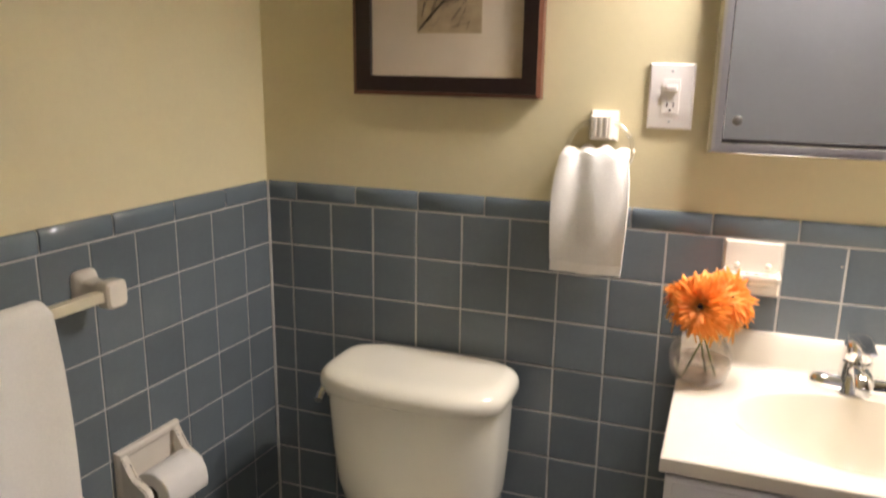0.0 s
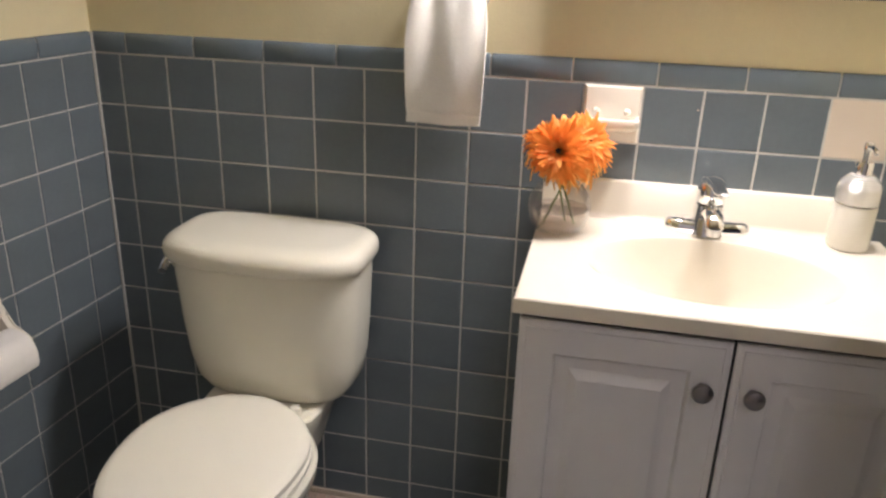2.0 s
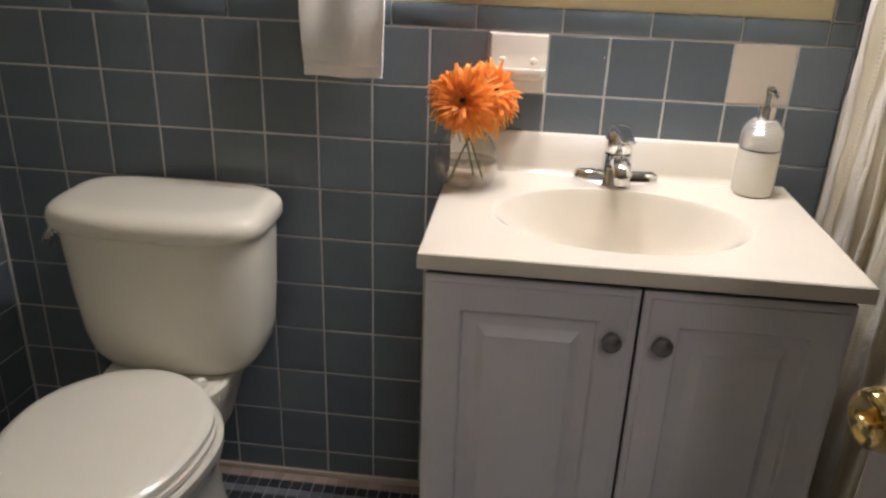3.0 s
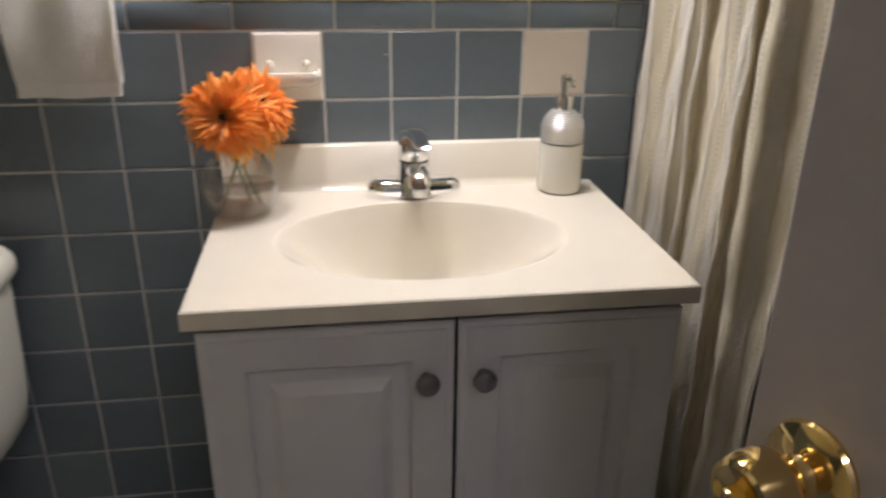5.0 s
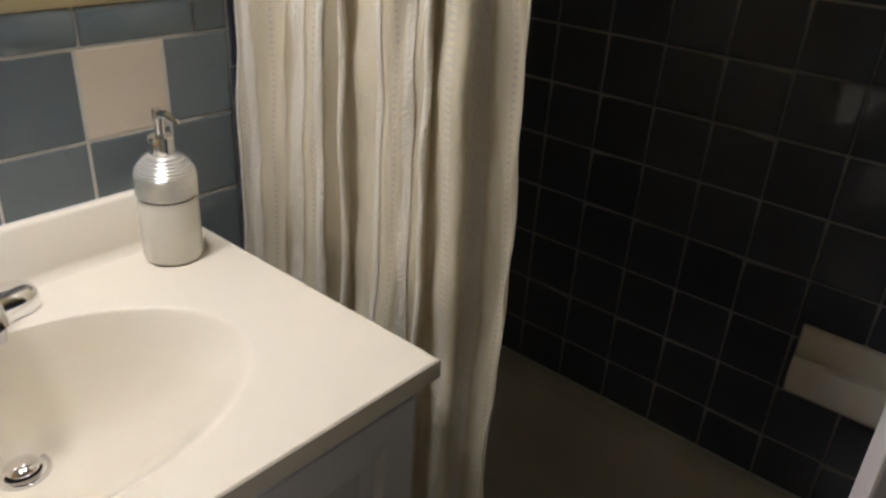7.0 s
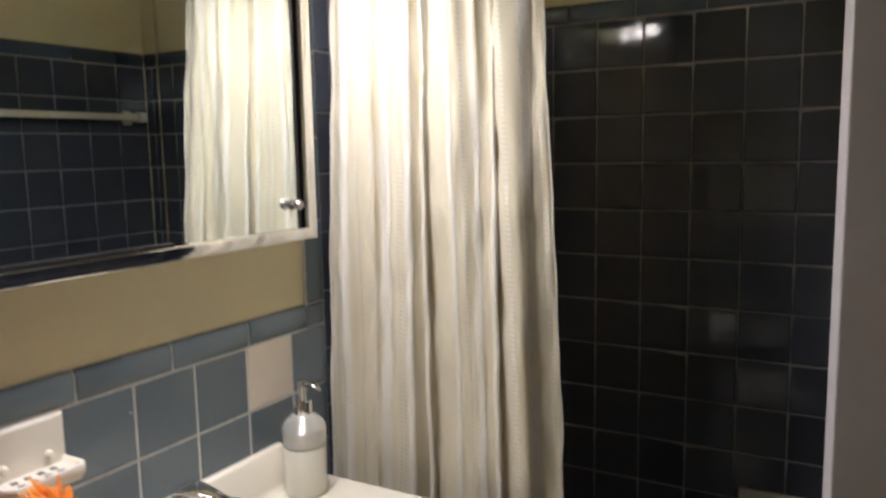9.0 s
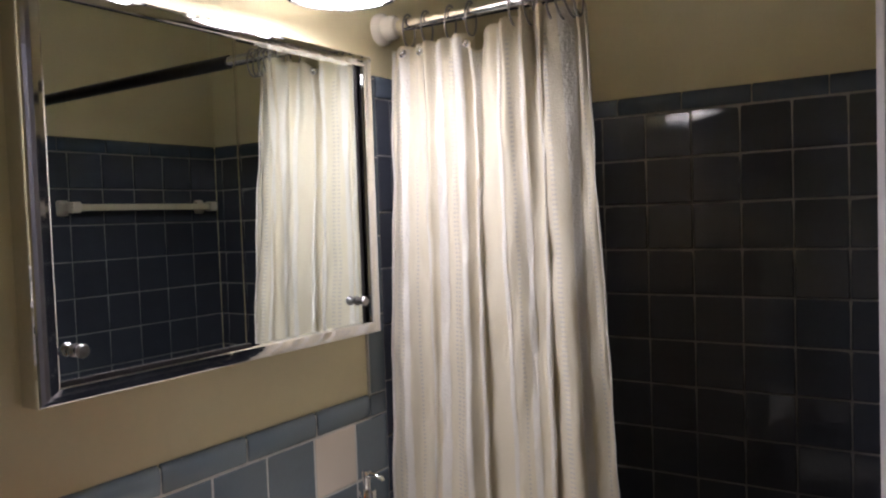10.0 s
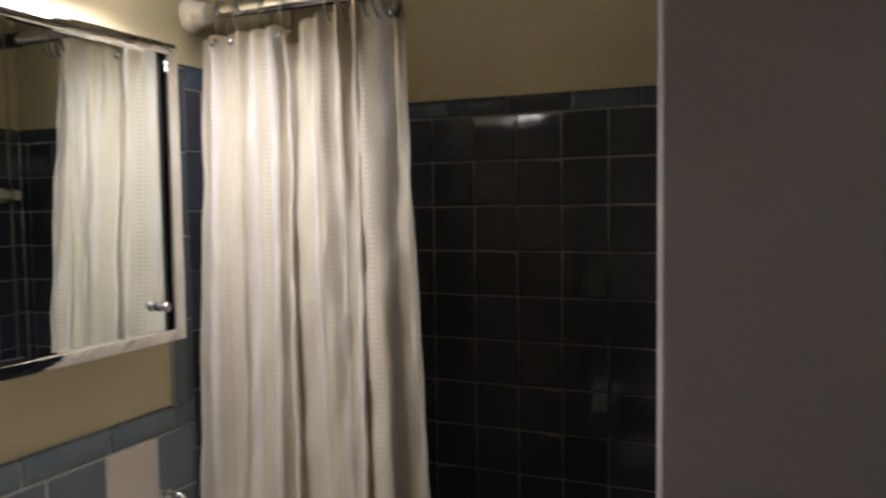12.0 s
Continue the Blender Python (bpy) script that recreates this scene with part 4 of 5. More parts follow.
# left-half track, coloured dark for the alcove's reflection in the chrome
part("bottom_track", box(MX0 + FW - 0.002, -0.0335, MZ0 + 0.0195, SEAM + 0.004, -0.0300, MZ0 + 0.0275, 0.001), DARK_METAL, cabm)

# ---- vanity light ----
LZ, LYO = 1.777, -0.148
vl = thing("vanity_light", "two-lamp chrome wall light with white bell shades, lit", "wall lamp", (1.31, 0, 1.95))
part("back_plate", moved(loft([oval(0, 0, h, a, b, 5, 40) for a, b, h in ((0.21, 0.050, 0.0), (0.21, 0.050, 0.012), (0.20, 0.044, 0.020), (0.17, 0.030, 0.023))]), pose(1.29, 0.005, 1.968, 90)), CHROME, vl)
for lx, bulb_mat in zip((1.15, 1.43), BULBS):
    part("arm", tube([(lx, -0.012, 1.965), (lx, -0.035, 1.972)] + arc((lx, -0.088, 1.972), 0.060, 30, 180, 12, (0, 1, 0), (0, 0, 1)) + [(lx, LYO, 1.92)], 0.0085, 14), CHROME, vl)
    sh = part("shade", lathe([(0.0235, 0.120), (0.030, 0.114), (0.038, 0.098), (0.052, 0.074), (0.0675, 0.046), (0.079, 0.020), (0.0870, 0.003), (0.0845, 0.003), (0.0765, 0.021), (0.0650, 0.047), (0.0495, 0.075), (0.035, 0.098), (0.0275, 0.112), (0.0215, 0.117)], 48,
                              pose(lx, LYO, LZ), cap=(False, False)), SHADE, vl, "white glass bell shade")
    part("rim", lathe([(0.0840, 0.0065), (0.0895, 0.0075), (0.0925, 0.001), (0.0915, -0.005), (0.0870, -0.0065), (0.0835, -0.004), (0.0840, 0.0065)], 48, pose(lx, LYO, LZ), cap=(False, False)), CHROME, sh, "chrome rim")
    part("socket", lathe([(0.0, 0.150), (0.018, 0.148), (0.026, 0.138), (0.0275, 0.122), (0.0255, 0.116), (0.014, 0.114), (0.014, 0.092), (0.0, 0.092)], 28, pose(lx, LYO, LZ), cap=(False, False)), CHROME, vl)
    part("bulb", lathe([(0.0, 0.0015), (0.030, 0.003), (0.052, 0.0075), (0.0615, 0.015), (0.0630, 0.023), (0.056, 0.036), (0.042, 0.052), (0.022, 0.072), (0.0125, 0.084), (0.0125, 0.0915), (0.0, 0.0915)], 32, pose(lx, LYO, LZ), cap=(False, False)), bulb_mat, vl, "lit wide flood bulb")

# unseen fixture, assumed; placed to brighten the cabinet front more than the door
hl = thing("assumed_hall_light", "assumed ceiling light in the hall, out of view", "ceiling lamp", (1.5, -2.2, 2.36))
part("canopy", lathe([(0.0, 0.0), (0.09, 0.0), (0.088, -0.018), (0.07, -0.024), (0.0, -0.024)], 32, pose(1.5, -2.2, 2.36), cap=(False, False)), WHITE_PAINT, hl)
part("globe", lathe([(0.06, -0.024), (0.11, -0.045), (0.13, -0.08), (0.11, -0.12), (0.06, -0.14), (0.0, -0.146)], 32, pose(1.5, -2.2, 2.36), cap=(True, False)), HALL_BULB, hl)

# ---- curtain rod and rings ----
RODX, RODZ = 1.722, 1.797
rod = thing("curtain_rod", "chrome tension shower rod with cream end caps", "curtain rod", (RODX, -0.65, RODZ))
part("inner_tube", tube([(RODX, -0.02, RODZ), (RODX, -0.51, RODZ)], 0.0125, 20), CHROME, rod)
part("outer_tube", tube([(RODX, -0.498, RODZ), (RODX, -1.285, RODZ)], 0.0155, 20), DARK_METAL, rod, "dark outer tube")
for y, d in ((0.006, -1), (YTUB - 0.006, 1)):
    part("end_cap", lathe([(0.0, 0.0), (0.031, 0.0), (0.031, 0.009), (0.028, 0.014), (0.0235, 0.018), (0.0225, 0.036), (0.018, 0.042), (0.0, 0.042)], 28, pose(RODX, y, RODZ, 90 if d < 0 else -90), cap=(False, False)), CERAMIC, rod, "cream plastic end cap")
RINGS_Y = (-0.062, -0.103, -0.157, -0.200, -0.285, -0.312, -0.330, -0.343, -0.355, -0.368, -0.381, -0.408)
TOP_Z = 1.752
rings_hung = []
for k, y in enumerate(RINGS_Y):
    r = thing("curtain_ring", "dark chrome ring holding the curtain on the rod", "curtain ring", (RODX, y, RODZ), "curtain rings")
    lean = (0.0, 4, -3, 0, 10, 16, 22, -8, 12, 25, 38, 0)[k]
    pts = [Vector((RODX + 0.019 * math.sin(a), y - 0.5 * math.sin(radians(lean)) * (0.026 - 0.031 * math.cos(a)), RODZ - 0.013 + 0.031 * math.cos(a))) for a in [2 * math.pi * i / 28 for i in range(28)]]
    part("wire", tube(pts, 0.0020, 8, closed=True), NICKEL, r)
    rings_hung.append(r)


# ---- shower curtain ----
FOLDS = 7.5


def curtain(u, v):
    """u along the cloth from the wall outwards, v from the hem at the rod down."""
    w = u + 0.028 * math.sin(2 * math.pi * u * 2.1 + 0.7) + 0.016 * math.sin(2 * math.pi * u * 3.3 + 2.0)
    ph = 2 * math.pi * FOLDS * w + 0.5 * math.sin(v * 2.2 + u * 7)
    amp = (0.0062 + 0.0038 * min(v * 2.2, 1)) * (0.6 + 0.6 * math.sin(9 * u + 1.0) ** 2)
    y0, y1 = -0.030 + 0.018 * v, -0.410 - 0.050 * min(1.0, v * 1.7)
    y = y0 + (y1 - y0) * u + (0.007 + 0.007 * v) * math.sin(ph * 0.5 + 1.3) + 0.006 * math.sin(ph + 1.0) * min(1, v * 3)
    pinch = math.exp(-v * 16)
    x = RODX - 0.012 - 0.030 * min(1.0, v * 1.5) + amp * math.sin(ph) + 0.010 * pinch * math.sin(2 * math.pi * 12 * u) + 0.004 * math.sin(11 * v + 15 * u) + 0.0012 * math.sin(47 * v + 40 * u) + 0.0009 * math.sin(83 * v - 61 * u + 2)
    x += 0.0042 * noise.noise(Vector((u * 13.0, v * 9.0, 1.7))) + 0.0022 * noise.noise(Vector((u * 34.0, v * 22.0, 5.1)))
    x += 0.040 * max(0, u - 0.86) / 0.14
    gather = math.exp(-((u - 0.80) / 0.16) ** 2) * math.exp(-v * 4.0)
    x += 0.017 * gather * math.sin(2 * math.pi * 9 * u + 0.8)
    y += 0.010 * gather * math.sin(2 * math.pi * 9 * u + 2.3 + 5 * v)
    z = TOP_Z - 0.005 * math.sin(math.pi * 12 * u) ** 2 * pinch + 0.012 * pinch * u - 0.034 * math.exp(-((u - 0.50) / 0.035) ** 2) * math.exp(-v * 9) - (TOP_Z - 0.13) * v
    z += 0.020 * min(1.0, max(0.0, (u - 0.52) / 0.25)) * math.exp(-v * 5)
    return x, y, z


def on_curtain(u, v, lift):
    p = Vector(curtain(u, v))
    e = 0.0015
    n = (Vector(curtain(u + e, v)) - Vector(curtain(u - e, v))).cross(Vector(curtain(u, v + e)) - Vector(curtain(u, v - e))).normalized()
    if n.x > 0:
        n = -n
    return p + n * lift


for k, u in ((0, 0.085), (1, 0.19), (3, 0.445), (11, 0.965)):
    q = on_curtain(u, 0.010, 0.0)
    q.x = min(curtain(u + d, 0.010)[0] for d in (-0.03, -0.02, -0.01, 0.0, 0.01, 0.02, 0.03)) - 0.005
    part("ball", lathe([(0.0, -0.0080), (0.0045, -0.0066), (0.0075, -0.003), (0.0080, 0.0), (0.0075, 0.003), (0.0045, 0.0066), (0.0, 0.0080)], 16, pose(q.x, q.y, q.z), cap=(False, False)), CHROME, rings_hung[k], "polished roller ball")


sc = thing("shower_curtain", "cream striped linen shower curtain drawn half open", "shower curtain", (RODX, -0.2, TOP_Z))
part("cloth", cloth_sheet(curtain, 300, 150, 0.0012), CLOTH, sc)
for k, (u0, w) in enumerate(((0.075, 0.028), (0.205, 0.022), (0.300, 0.034), (0.395, 0.024), (0.500, 0.034), (0.600, 0.022), (0.700, 0.034), (0.800, 0.024), (0.905, 0.028))):
    part("woven_band", cloth_sheet(lambda u, v: on_curtain(u0 + w * (u - 0.5), 0.004 + 0.992 * v, 0.0026), 14, 190, 0.0004), CLOTH_BAND, sc, "whiter woven stripe")
rngc = random.Random(7)
for u0 in (0.030, 0.055, 0.130, 0.345, 0.360, 0.655, 0.860, 0.965):
    bm = bmesh.new()
    for k in range(200):
        v = 0.006 + 0.988 * k / 200
        a, b, c, d = (on_curtain(u0 + du, v + dv, 0.0019) for du, dv in ((-0.0045, 0), (0.0045, 0), (0.0045, 0.0019), (-0.0045, 0.0019)))
        bm.faces.new([bm.verts.new(p) for p in (a, b, c, d)])
    tagged(part("open_stitching", bm, STITCH, sc, "ladder of open stitches", smooth=False), kind="stuff")
for u0 in (0.0035, 0.9965):
    part("edge_hem", cloth_sheet(lambda u, v: on_curtain(min(max(u0 + 0.006 * (u - 0.5), 0.0005), 0.9995), 0.003 + 0.994 * v, 0.0022), 4, 70, 0.0030), CLOTH_BAND, sc)
part("top_hem", cloth_sheet(lambda u, v: on_curtain(0.004 + 0.992 * u, 0.002 + 0.020 * v, 0.0020), 260, 3, 0.0006), CLOTH, sc)

# ---- bathtub ----
TX0, TRIM_Z = 1.742, 0.250
tub = thing("bathtub", "beige enamel bathtub built into the tiled alcove", "bathtub", (2.06, -0.65, 0))
cx_, cy_ = (TX0 + XTUB) / 2, YTUB / 2
hx, hy = (XTUB - TX0) / 2 - 0.001, -YTUB / 2 - 0.001
part("shell", loft([oval(cx_, cy_, z, a, b, p, 72) for z, a, b, p in (
    (0.0, hx, hy, 60), (TRIM_Z - 0.016, hx, hy, 60), (TRIM_Z - 0.004, hx - 0.001, hy - 0.001, 60), (TRIM_Z, hx - 0.006, hy - 0.006, 50), (TRIM_Z, hx - 0.045, hy - 0.050, 9), (TRIM_Z - 0.006, hx - 0.056, hy - 0.062, 8),
    (TRIM_Z - 0.03, hx - 0.064, hy - 0.075, 7), (0.12, hx - 0.080, hy - 0.11, 6), (0.070, hx - 0.10, hy - 0.15, 5), (0.048, hx - 0.15, hy - 0.22, 4), (0.045, 0.05, 0.2, 3))]), TUB, tub, angle=40)
part("caulk", tube([(TX0 + 0.01, -0.003, TRIM_Z + 0.002), (XTUB - 0.003, -0.003, TRIM_Z + 0.002), (XTUB - 0.003, YTUB + 0.003, TRIM_Z + 0.002)], 0.004, 8), GROUT, tub)

# grey repair panel round the valve, with the old tile showing in its opening
pan = thing("valve_panel", "grey-beige repair panel round the tub valve opening", "wall panel", (2.1, 0, 0.5))
hx0, hx1, hz0, hz1 = 1.95, 2.226, 0.386, 0.695
pz0, pz1, px0, px1 = TRIM_Z + 0.004, 0.785, 1.745, XTUB - 0.003
part("panel_top", box(px0, -0.005, hz1, px1, -0.0005, pz1, 0.001), PANEL, pan)
part("panel_bottom", box(px0, -0.005, pz0, px1, -0.0005, hz0, 0.001), PANEL, pan)
part("panel_side", box(px0, -0.005, hz0, hx0, -0.0005, hz1), PANEL, pan)
part("panel_side", box(hx1, -0.005, hz0, px1, -0.0005, hz1), PANEL, pan)
tv = thing("tub_valve", "chrome lever tub valve on the tiled wall", "faucet", (2.09, 0, 0.45))
part("escutcheon", lathe([(0.0, 0.0), (0.045, 0.0), (0.044, 0.004), (0.030, 0.010), (0.016, 0.013), (0.016, 0.040), (0.0, 0.042)], 32, pose(2.150, 0.001, 0.455, 90), cap=(False, False)), CHROME, tv)
part("lever", tube([(2.150, -0.036, 0.455), (2.172, -0.052, 0.445), (2.200, -0.060, 0.430)], [0.012, 0.009, 0.007], 14), CHROME, tv)
sp = thing("tub_spout", "chrome tub spout above the bathtub", "tub spout", (2.085, 0, 0.33))
part("spout", tube([(2.13, -0.0045, 0.330), (2.13, -0.06, 0.330), (2.13, -0.105, 0.323), (2.13, -0.125, 0.303)], [0.026, 0.025, 0.023, 0.019], 20), CHROME, sp)


def build_tub_dish():
    d = thing("tub_soap_dish", "beige ceramic soap dish on the dark tub wall", "soap dish", (XTUB, -0.735, 0.52))
    y0, y1, z0, z1 = -0.809, -0.643, 0.468, 0.598
    part("block", loft([[(XTUB - d_, y0 + i, z0 + i), (XTUB - d_, y1 - i, z0 + i), (XTUB - d_, y1 - i, z1 - i), (XTUB - d_, y0 + i, z1 - i)] for i, d_ in ((0, -0.004), (0, 0.010), (0.004, 0.016), (0.010, 0.018))]), CERAMIC, d, angle=30)
    part("tray", loft([[(XTUB - x, y, z) for x, z in ((0.012, z0 + 0.008), (0.034, z0 + 0.011), (0.044, z0 + 0.022), (0.048, z0 + 0.045), (0.050, z0 + 0.070), (0.047, z0 + 0.084), (0.040, z0 + 0.088), (0.034, z0 + 0.078), (0.014, z0 + 0.070))] for y in (y0 + 0.006, y0 + 0.012, y1 - 0.012, y1 - 0.006)]), CERAMIC, d, angle=40)


build_tub_dish()
tb2 = thing("towel_bar", "cream ceramic towel bar on the tub end wall", "towel bar", (2.03, YTUB, 1.494))
bar_post(tb2, 1.785, YTUB, 1.494, 0, 1, 0.66)
bar_post(tb2, 2.275, YTUB, 1.494, 0, 1, 0.66)
part("bar", box(1.79, YTUB + 0.0565, 1.4845, 2.27, YTUB + 0.0755, 1.5035, 0.001), bpy.data.materials["cream_bar"], tb2, "square cream bar")

# ---- tiles ----
rngt = random.Random(11)
JOINT = 0.0030
tile_meshes = {}


def tile_mesh(w, h, mat):
    """A cushion-edged tile, centred, with its face at y = 0."""
    key = (round(w, 4), round(h, 4), mat.name)
    if key not in tile_meshes:
        bm = loft([[(sx * (w / 2 - i), y, sz * (h / 2 - i)) for sx, sz in ((-1, -1), (1, -1), (1, 1), (-1, 1))] for i, y in ((0.0, 0.0062), (0.0, 0.0016), (0.0008, 0.0005), (0.0024, 0.0))], cap=(False, True))
        bmesh.ops.recalc_face_normals(bm, faces=bm.faces)
        me = bpy.data.meshes.new("tile")
        bm.to_mesh(me)
        bm.free()
        me.materials.append(mat)
        tile_meshes[key] = me
    return tile_meshes[key]


def cap_mesh(w, h, mat):
    key = ("cap", round(w, 4), round(h, 4), mat.name)
    if key not in tile_meshes:
        prof = [(0.0062, 0.0), (0.001, 0.0005), (-0.0005, 0.003), (-0.0022, h * 0.45), (-0.0024, h * 0.70), (-0.0005, h - 0.006), (0.0025, h - 0.0018), (0.0066, h)]
        bm = loft([[(x, y + d, z) for y, z in prof] for x, d in ((-w / 2, 0.0012), (-w / 2 + 0.002, 0), (w / 2 - 0.002, 0), (w / 2, 0.0012))])
        bmesh.ops.recalc_face_normals(bm, faces=bm.faces)
        for f in bm.faces:
            f.smooth = len(f.verts) == 4
        me = bpy.data.meshes.new("cap_tile")
        bm.to_mesh(me)
        bm.free()
        me.materials.append(mat)
        tile_meshes[key] = me
    return tile_meshes[key]


def lay(wall, name, me, m, lean=0.0):
    ob = new(name, me)
    ob.parent = wall
    ob.matrix_basis = m @ pose(0, 0, 0, lean + rngt.uniform(-0.22, 0.22), 0, rngt.uniform(-0.22, 0.22))


def spans(start, first, stop, pitch):
    """Cut lengths along a course: from start, a first joint, then every pitch, to stop."""
    marks, a = [start], first
    while a < stop - 0.004:
        if a > start + 0.004:
            marks.append(a)
        a += pitch
    marks.append(stop)
    return list(zip(marks, marks[1:]))


def tile_wall(wall, to_world, columns, rows, skip=lambda u, z: None, glaze=TILE, lean=0.0):
    """to_world maps (along the wall, depth, height), face at depth 0, to the room."""
    for u0, u1 in columns:
        for z0, z1 in rows:
            mat = skip((u0 + u1) / 2, (z0 + z1) / 2) or glaze
            if mat == "none":
                continue
            lay(wall, "tile", tile_mesh(u1 - u0 - JOINT, z1 - z0 - JOINT, mat), to_world @ Matrix.Translation(((u0 + u1) / 2, 0, (z0 + z1) / 2)), lean)


def grout_bed(wall, to_world, u0, u1, z0, z1, mat=GROUT, deep=0.0019):
    part("grout", moved(box(u0, deep, z0, u1, 0.0064, z1), to_world), mat, wall, smooth=False)


CAPH, BASE = 0.043, 0.012
rows_low = spans(BASE, ZROW - 9 * P, ZROW, P)
rows_tub = spans(TRIM_Z - 0.02, ZTUB - 12 * P, ZTUB, P)
BACK = Matrix.Identity(4)
LEFT = pose(0, 0, 0, 0, 0, 90)            # along +y, face towards +x
RIGHT = pose(XTUB, 0, 0, 0, 0, -90)       # along -y, face towards -x
END = pose(0, YTUB, 0, 0, 0, 180)         # along -x, face towards +y

# vanity wall
grout_bed(wall_back, BACK, 0, 1.640, 0.0, ZROW + CAPH - 0.004, deep=0.0009)
tile_wall(wall_back, BACK, spans(0.0, X1, 1.690, P), rows_low,
          lambda u, z: "none" if z > ZROW - P and X1 + 9 * P < u < X1 + 10 * P else (CREAM_TILE if z > ZROW - P and X1 + 13 * P < u < X1 + 14 * P else None))
for a, b in spans(0.0, 0.080, 1.640, 0.157):
    lay(wall_back, "cap_tile", cap_mesh(b - a - JOINT, CAPH, CAP), Matrix.Translation(((a + b) / 2, 0, ZROW + JOINT / 2)))
# upright trim beside the alcove, then the alcove's tile in its shade-darkened colour
grout_bed(wall_back, BACK, 1.640, 1.690, 0.0, ZTUB + CAPH - 0.004)
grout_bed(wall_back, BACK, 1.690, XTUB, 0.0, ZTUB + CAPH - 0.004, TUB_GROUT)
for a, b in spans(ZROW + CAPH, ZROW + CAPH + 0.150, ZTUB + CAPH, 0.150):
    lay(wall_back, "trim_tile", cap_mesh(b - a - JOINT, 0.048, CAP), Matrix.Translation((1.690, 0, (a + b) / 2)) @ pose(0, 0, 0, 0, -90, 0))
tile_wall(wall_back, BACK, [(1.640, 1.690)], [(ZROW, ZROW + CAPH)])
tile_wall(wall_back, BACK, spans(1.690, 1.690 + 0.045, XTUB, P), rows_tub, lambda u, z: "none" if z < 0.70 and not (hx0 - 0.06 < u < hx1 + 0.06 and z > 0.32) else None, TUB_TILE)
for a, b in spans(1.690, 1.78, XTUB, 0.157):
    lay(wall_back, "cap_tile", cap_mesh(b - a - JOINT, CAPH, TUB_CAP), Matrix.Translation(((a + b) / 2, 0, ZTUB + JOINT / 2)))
# side wall
grout_bed(wall_left, LEFT, YNEAR, 0.0, 0.0, ZROW + CAPH - 0.004)
left_cols = [(-b, -a) for a, b in spans(0.0, 0.095, -YNEAR, P)]
tile_wall(wall_left, LEFT, left_cols, rows_low)
for a, b in spans(0.0, 0.155, -YNEAR, 0.160):
    lay(wall_left, "cap_tile", cap_mesh(b - a - JOINT, CAPH, CAP), LEFT @ Matrix.Translation((-(a + b) / 2, 0, ZROW + JOINT / 2)))
part("caulk", tube([(0.002, -0.002, 0.01), (0.002, -0.002, ZROW + CAPH)], 0.0032, 8), GROUT, wall_left)
part("caulk", tube([(XTUB - 0.002, -0.002, TRIM_Z), (XTUB - 0.002, -0.002, ZTUB + CAPH)], 0.0032, 8), GROUT, wall_tub)
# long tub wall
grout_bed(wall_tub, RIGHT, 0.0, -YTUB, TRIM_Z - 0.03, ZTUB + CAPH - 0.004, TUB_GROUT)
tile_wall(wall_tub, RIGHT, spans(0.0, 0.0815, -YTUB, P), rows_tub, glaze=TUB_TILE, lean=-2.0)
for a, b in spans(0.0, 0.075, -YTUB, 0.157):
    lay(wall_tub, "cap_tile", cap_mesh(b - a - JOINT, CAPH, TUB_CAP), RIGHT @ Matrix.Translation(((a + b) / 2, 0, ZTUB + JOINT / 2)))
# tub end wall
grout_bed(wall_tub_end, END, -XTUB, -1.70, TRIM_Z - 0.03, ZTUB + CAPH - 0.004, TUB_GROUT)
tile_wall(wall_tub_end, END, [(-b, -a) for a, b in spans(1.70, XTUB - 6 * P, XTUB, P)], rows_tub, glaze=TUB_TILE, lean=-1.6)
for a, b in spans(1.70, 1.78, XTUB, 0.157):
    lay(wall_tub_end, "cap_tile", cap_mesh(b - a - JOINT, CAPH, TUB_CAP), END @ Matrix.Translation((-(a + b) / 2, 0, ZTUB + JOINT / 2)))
part("paint_fleck", lathe([(0.0, 0.0007), (0.0015, 0.0006), (0.0021, 0.0)], 10, pose(1.259, 0.0003, 1.017, 90), cap=(False, False)), CREAM_TILE, wall_back)
# ivory strip at the foot of the tile
structure(part("baseboard", box(0.0, -0.004, -0.004, 1.73, 0.0015, BASE - 0.001, 0.002), CREAM_TILE), "thin ivory strip at the foot of the tiled wall", "trim")

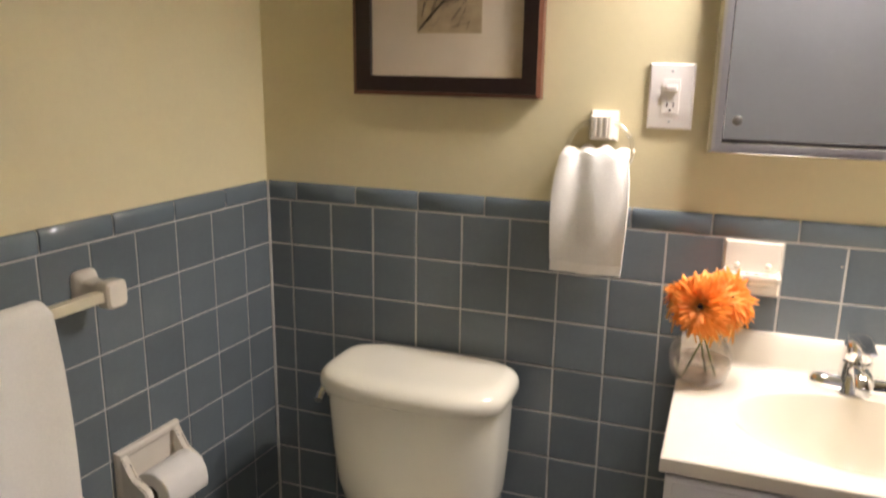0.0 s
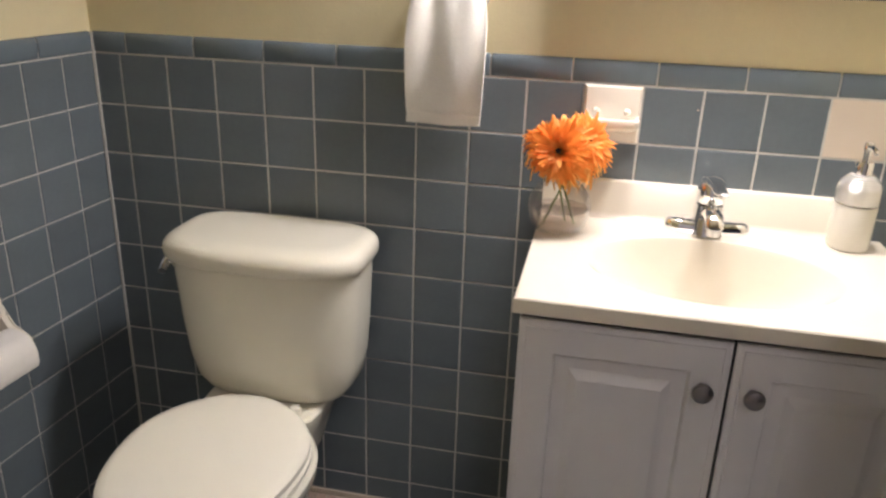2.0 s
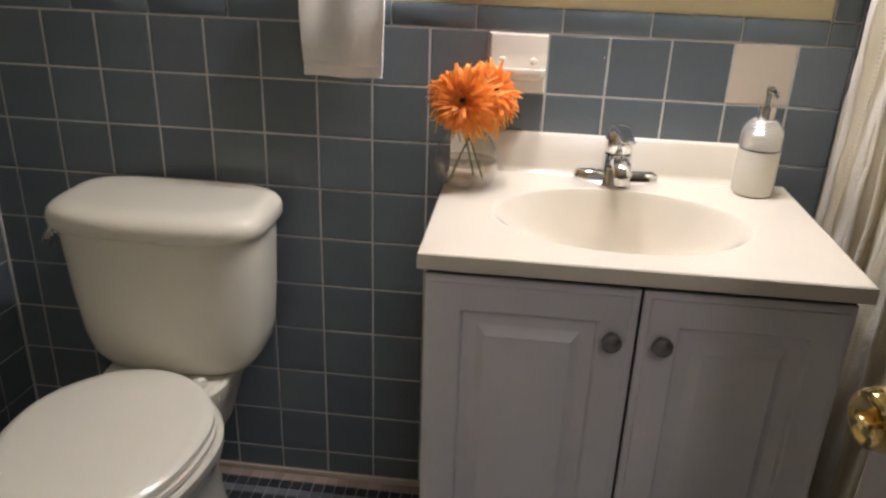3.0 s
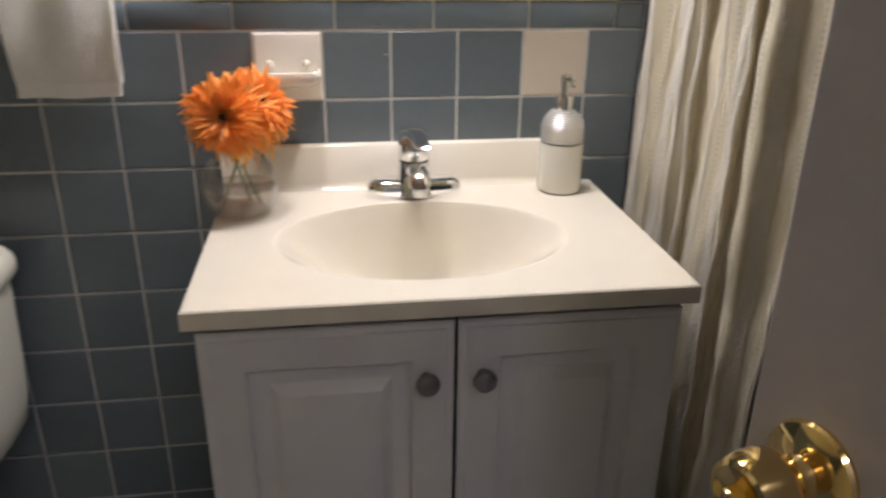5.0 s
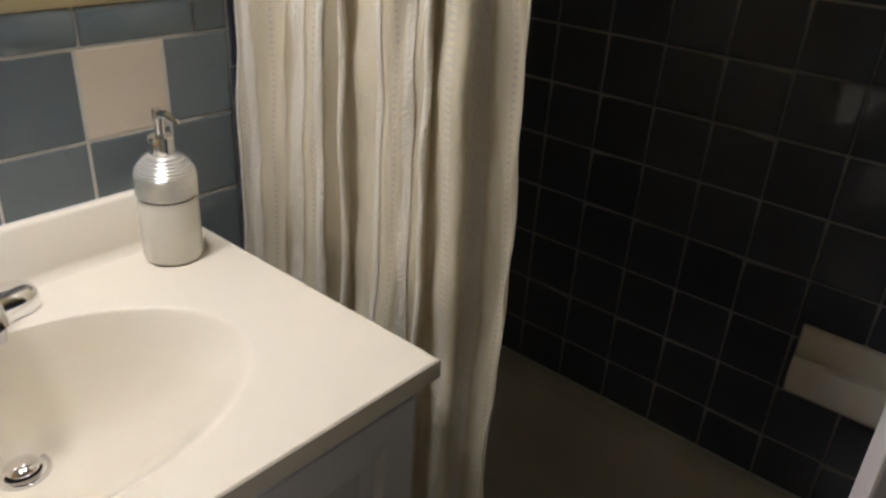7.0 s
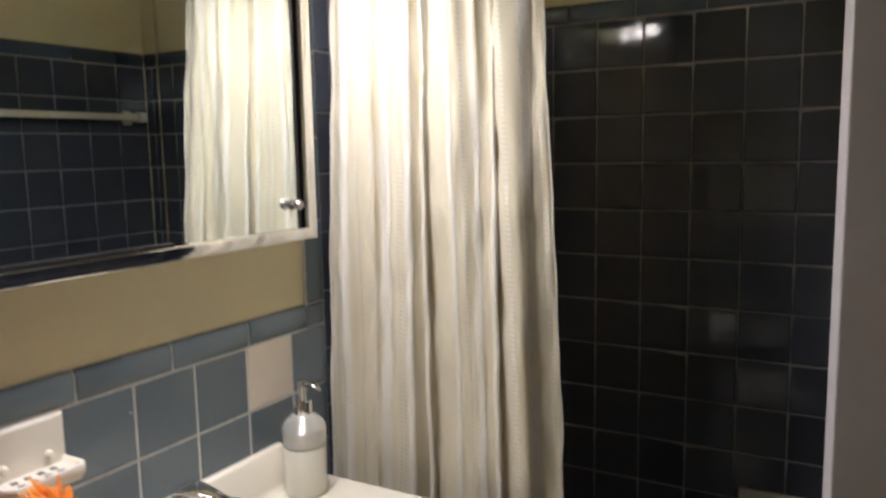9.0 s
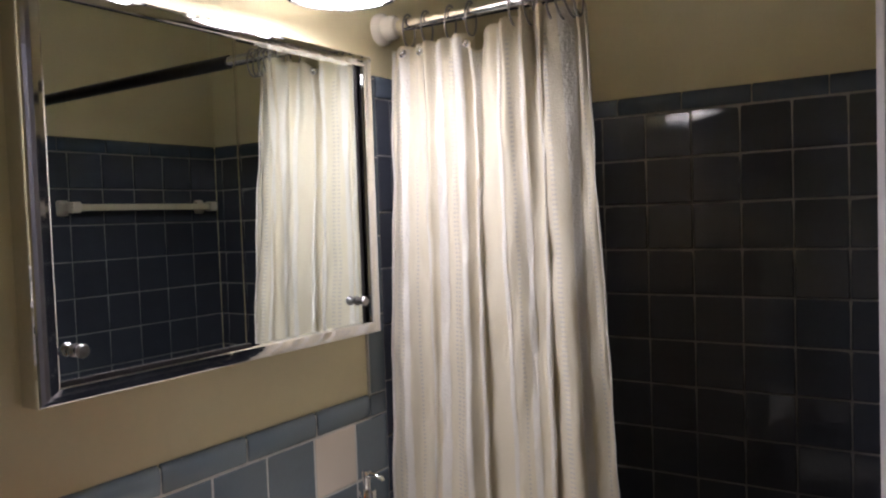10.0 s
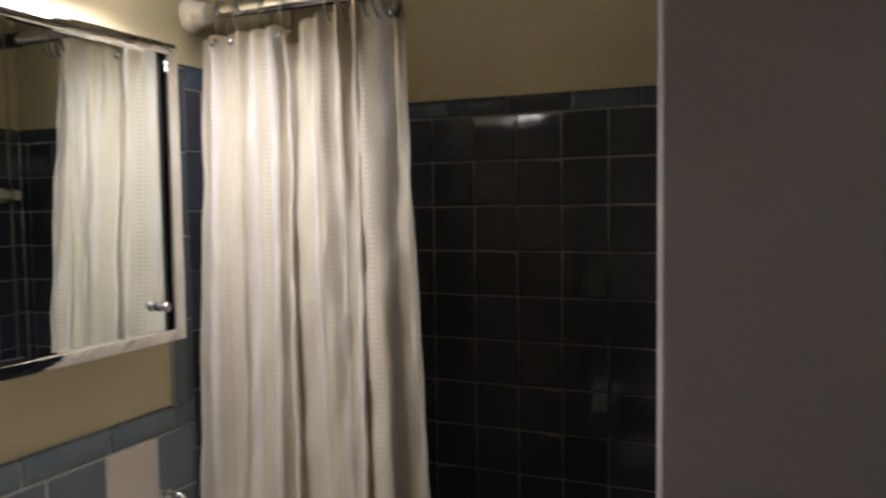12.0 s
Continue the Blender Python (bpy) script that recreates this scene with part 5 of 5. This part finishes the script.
# mosaic floor: rows along the vanity wall, coloured in stripes
MOS = 0.0262
stripe = (MOSAIC_ROSE, MOSAIC_DARK, MOSAIC_GREY, MOSAIC_DARK, MOSAIC_GREY, MOSAIC_GREY, MOSAIC_DARK, MOSAIC_GREY)
mos = {}
for mat in (MOSAIC_ROSE, MOSAIC_DARK, MOSAIC_GREY):
    bm = loft([[(sx * (MOS / 2 - 0.0012 - i), sy * (MOS / 2 - 0.0012 - i), z) for sx, sy in ((-1, -1), (1, -1), (1, 1), (-1, 1))] for i, z in ((0, -0.006), (0, -0.001), (0.001, 0.0))], cap=(False, True))
    me = bpy.data.meshes.new("mosaic_tile")
    bm.to_mesh(me)
    bm.free()
    me.materials.append(mat)
    mos[mat.name] = me
rest = {}
nx = int(1.835 / MOS)
for j in range(int((-YNEAR + 0.10) / MOS)):
    mat = stripe[j] if j < len(stripe) else MOSAIC_GREY
    for i in range(nx):
        x, y = -0.094 + (i + 0.5) * MOS, -0.006 - (j + 0.5) * MOS
        if j < 8 and 0.42 < x < 1.02:
            ob = new("mosaic_tile", mos[mat.name])
            ob.parent = floor
            ob.matrix_basis = pose(x, y, rngt.uniform(-0.0004, 0.0004))
        else:
            verts, faces = rest.setdefault(mat.name, ([], []))
            n0, a = len(verts), MOS / 2 - 0.0012
            verts += [(x - a, y - a, -0.005), (x + a, y - a, -0.005), (x + a, y + a, -0.005), (x - a, y + a, -0.005), (x - a, y - a, 0), (x + a, y - a, 0), (x + a, y + a, 0), (x - a, y + a, 0)]
            faces += [(n0 + 4, n0 + 5, n0 + 6, n0 + 7), (n0, n0 + 1, n0 + 5, n0 + 4), (n0 + 1, n0 + 2, n0 + 6, n0 + 5), (n0 + 2, n0 + 3, n0 + 7, n0 + 6), (n0 + 3, n0, n0 + 4, n0 + 7)]
for mat_name, (verts, faces) in rest.items():
    me = bpy.data.meshes.new("mosaic_field")
    me.from_pydata(verts, [], faces)
    me.materials.append(bpy.data.materials[mat_name])
    ob = new("mosaic_field", me)
    ob.parent = floor
    tagged(ob, kind="stuff")

# the side wall is a little out of square with the vanity wall
splay = pose(0, 0, 0, 0, 0, -3.2)
for ob, along in ((wall_left, 0.0), (tb, 0.030), (bt, 0.022), (ph, 0.03), (roll, 0.03)):
    ob.matrix_basis = splay @ pose(0, along, 0) @ ob.matrix_basis
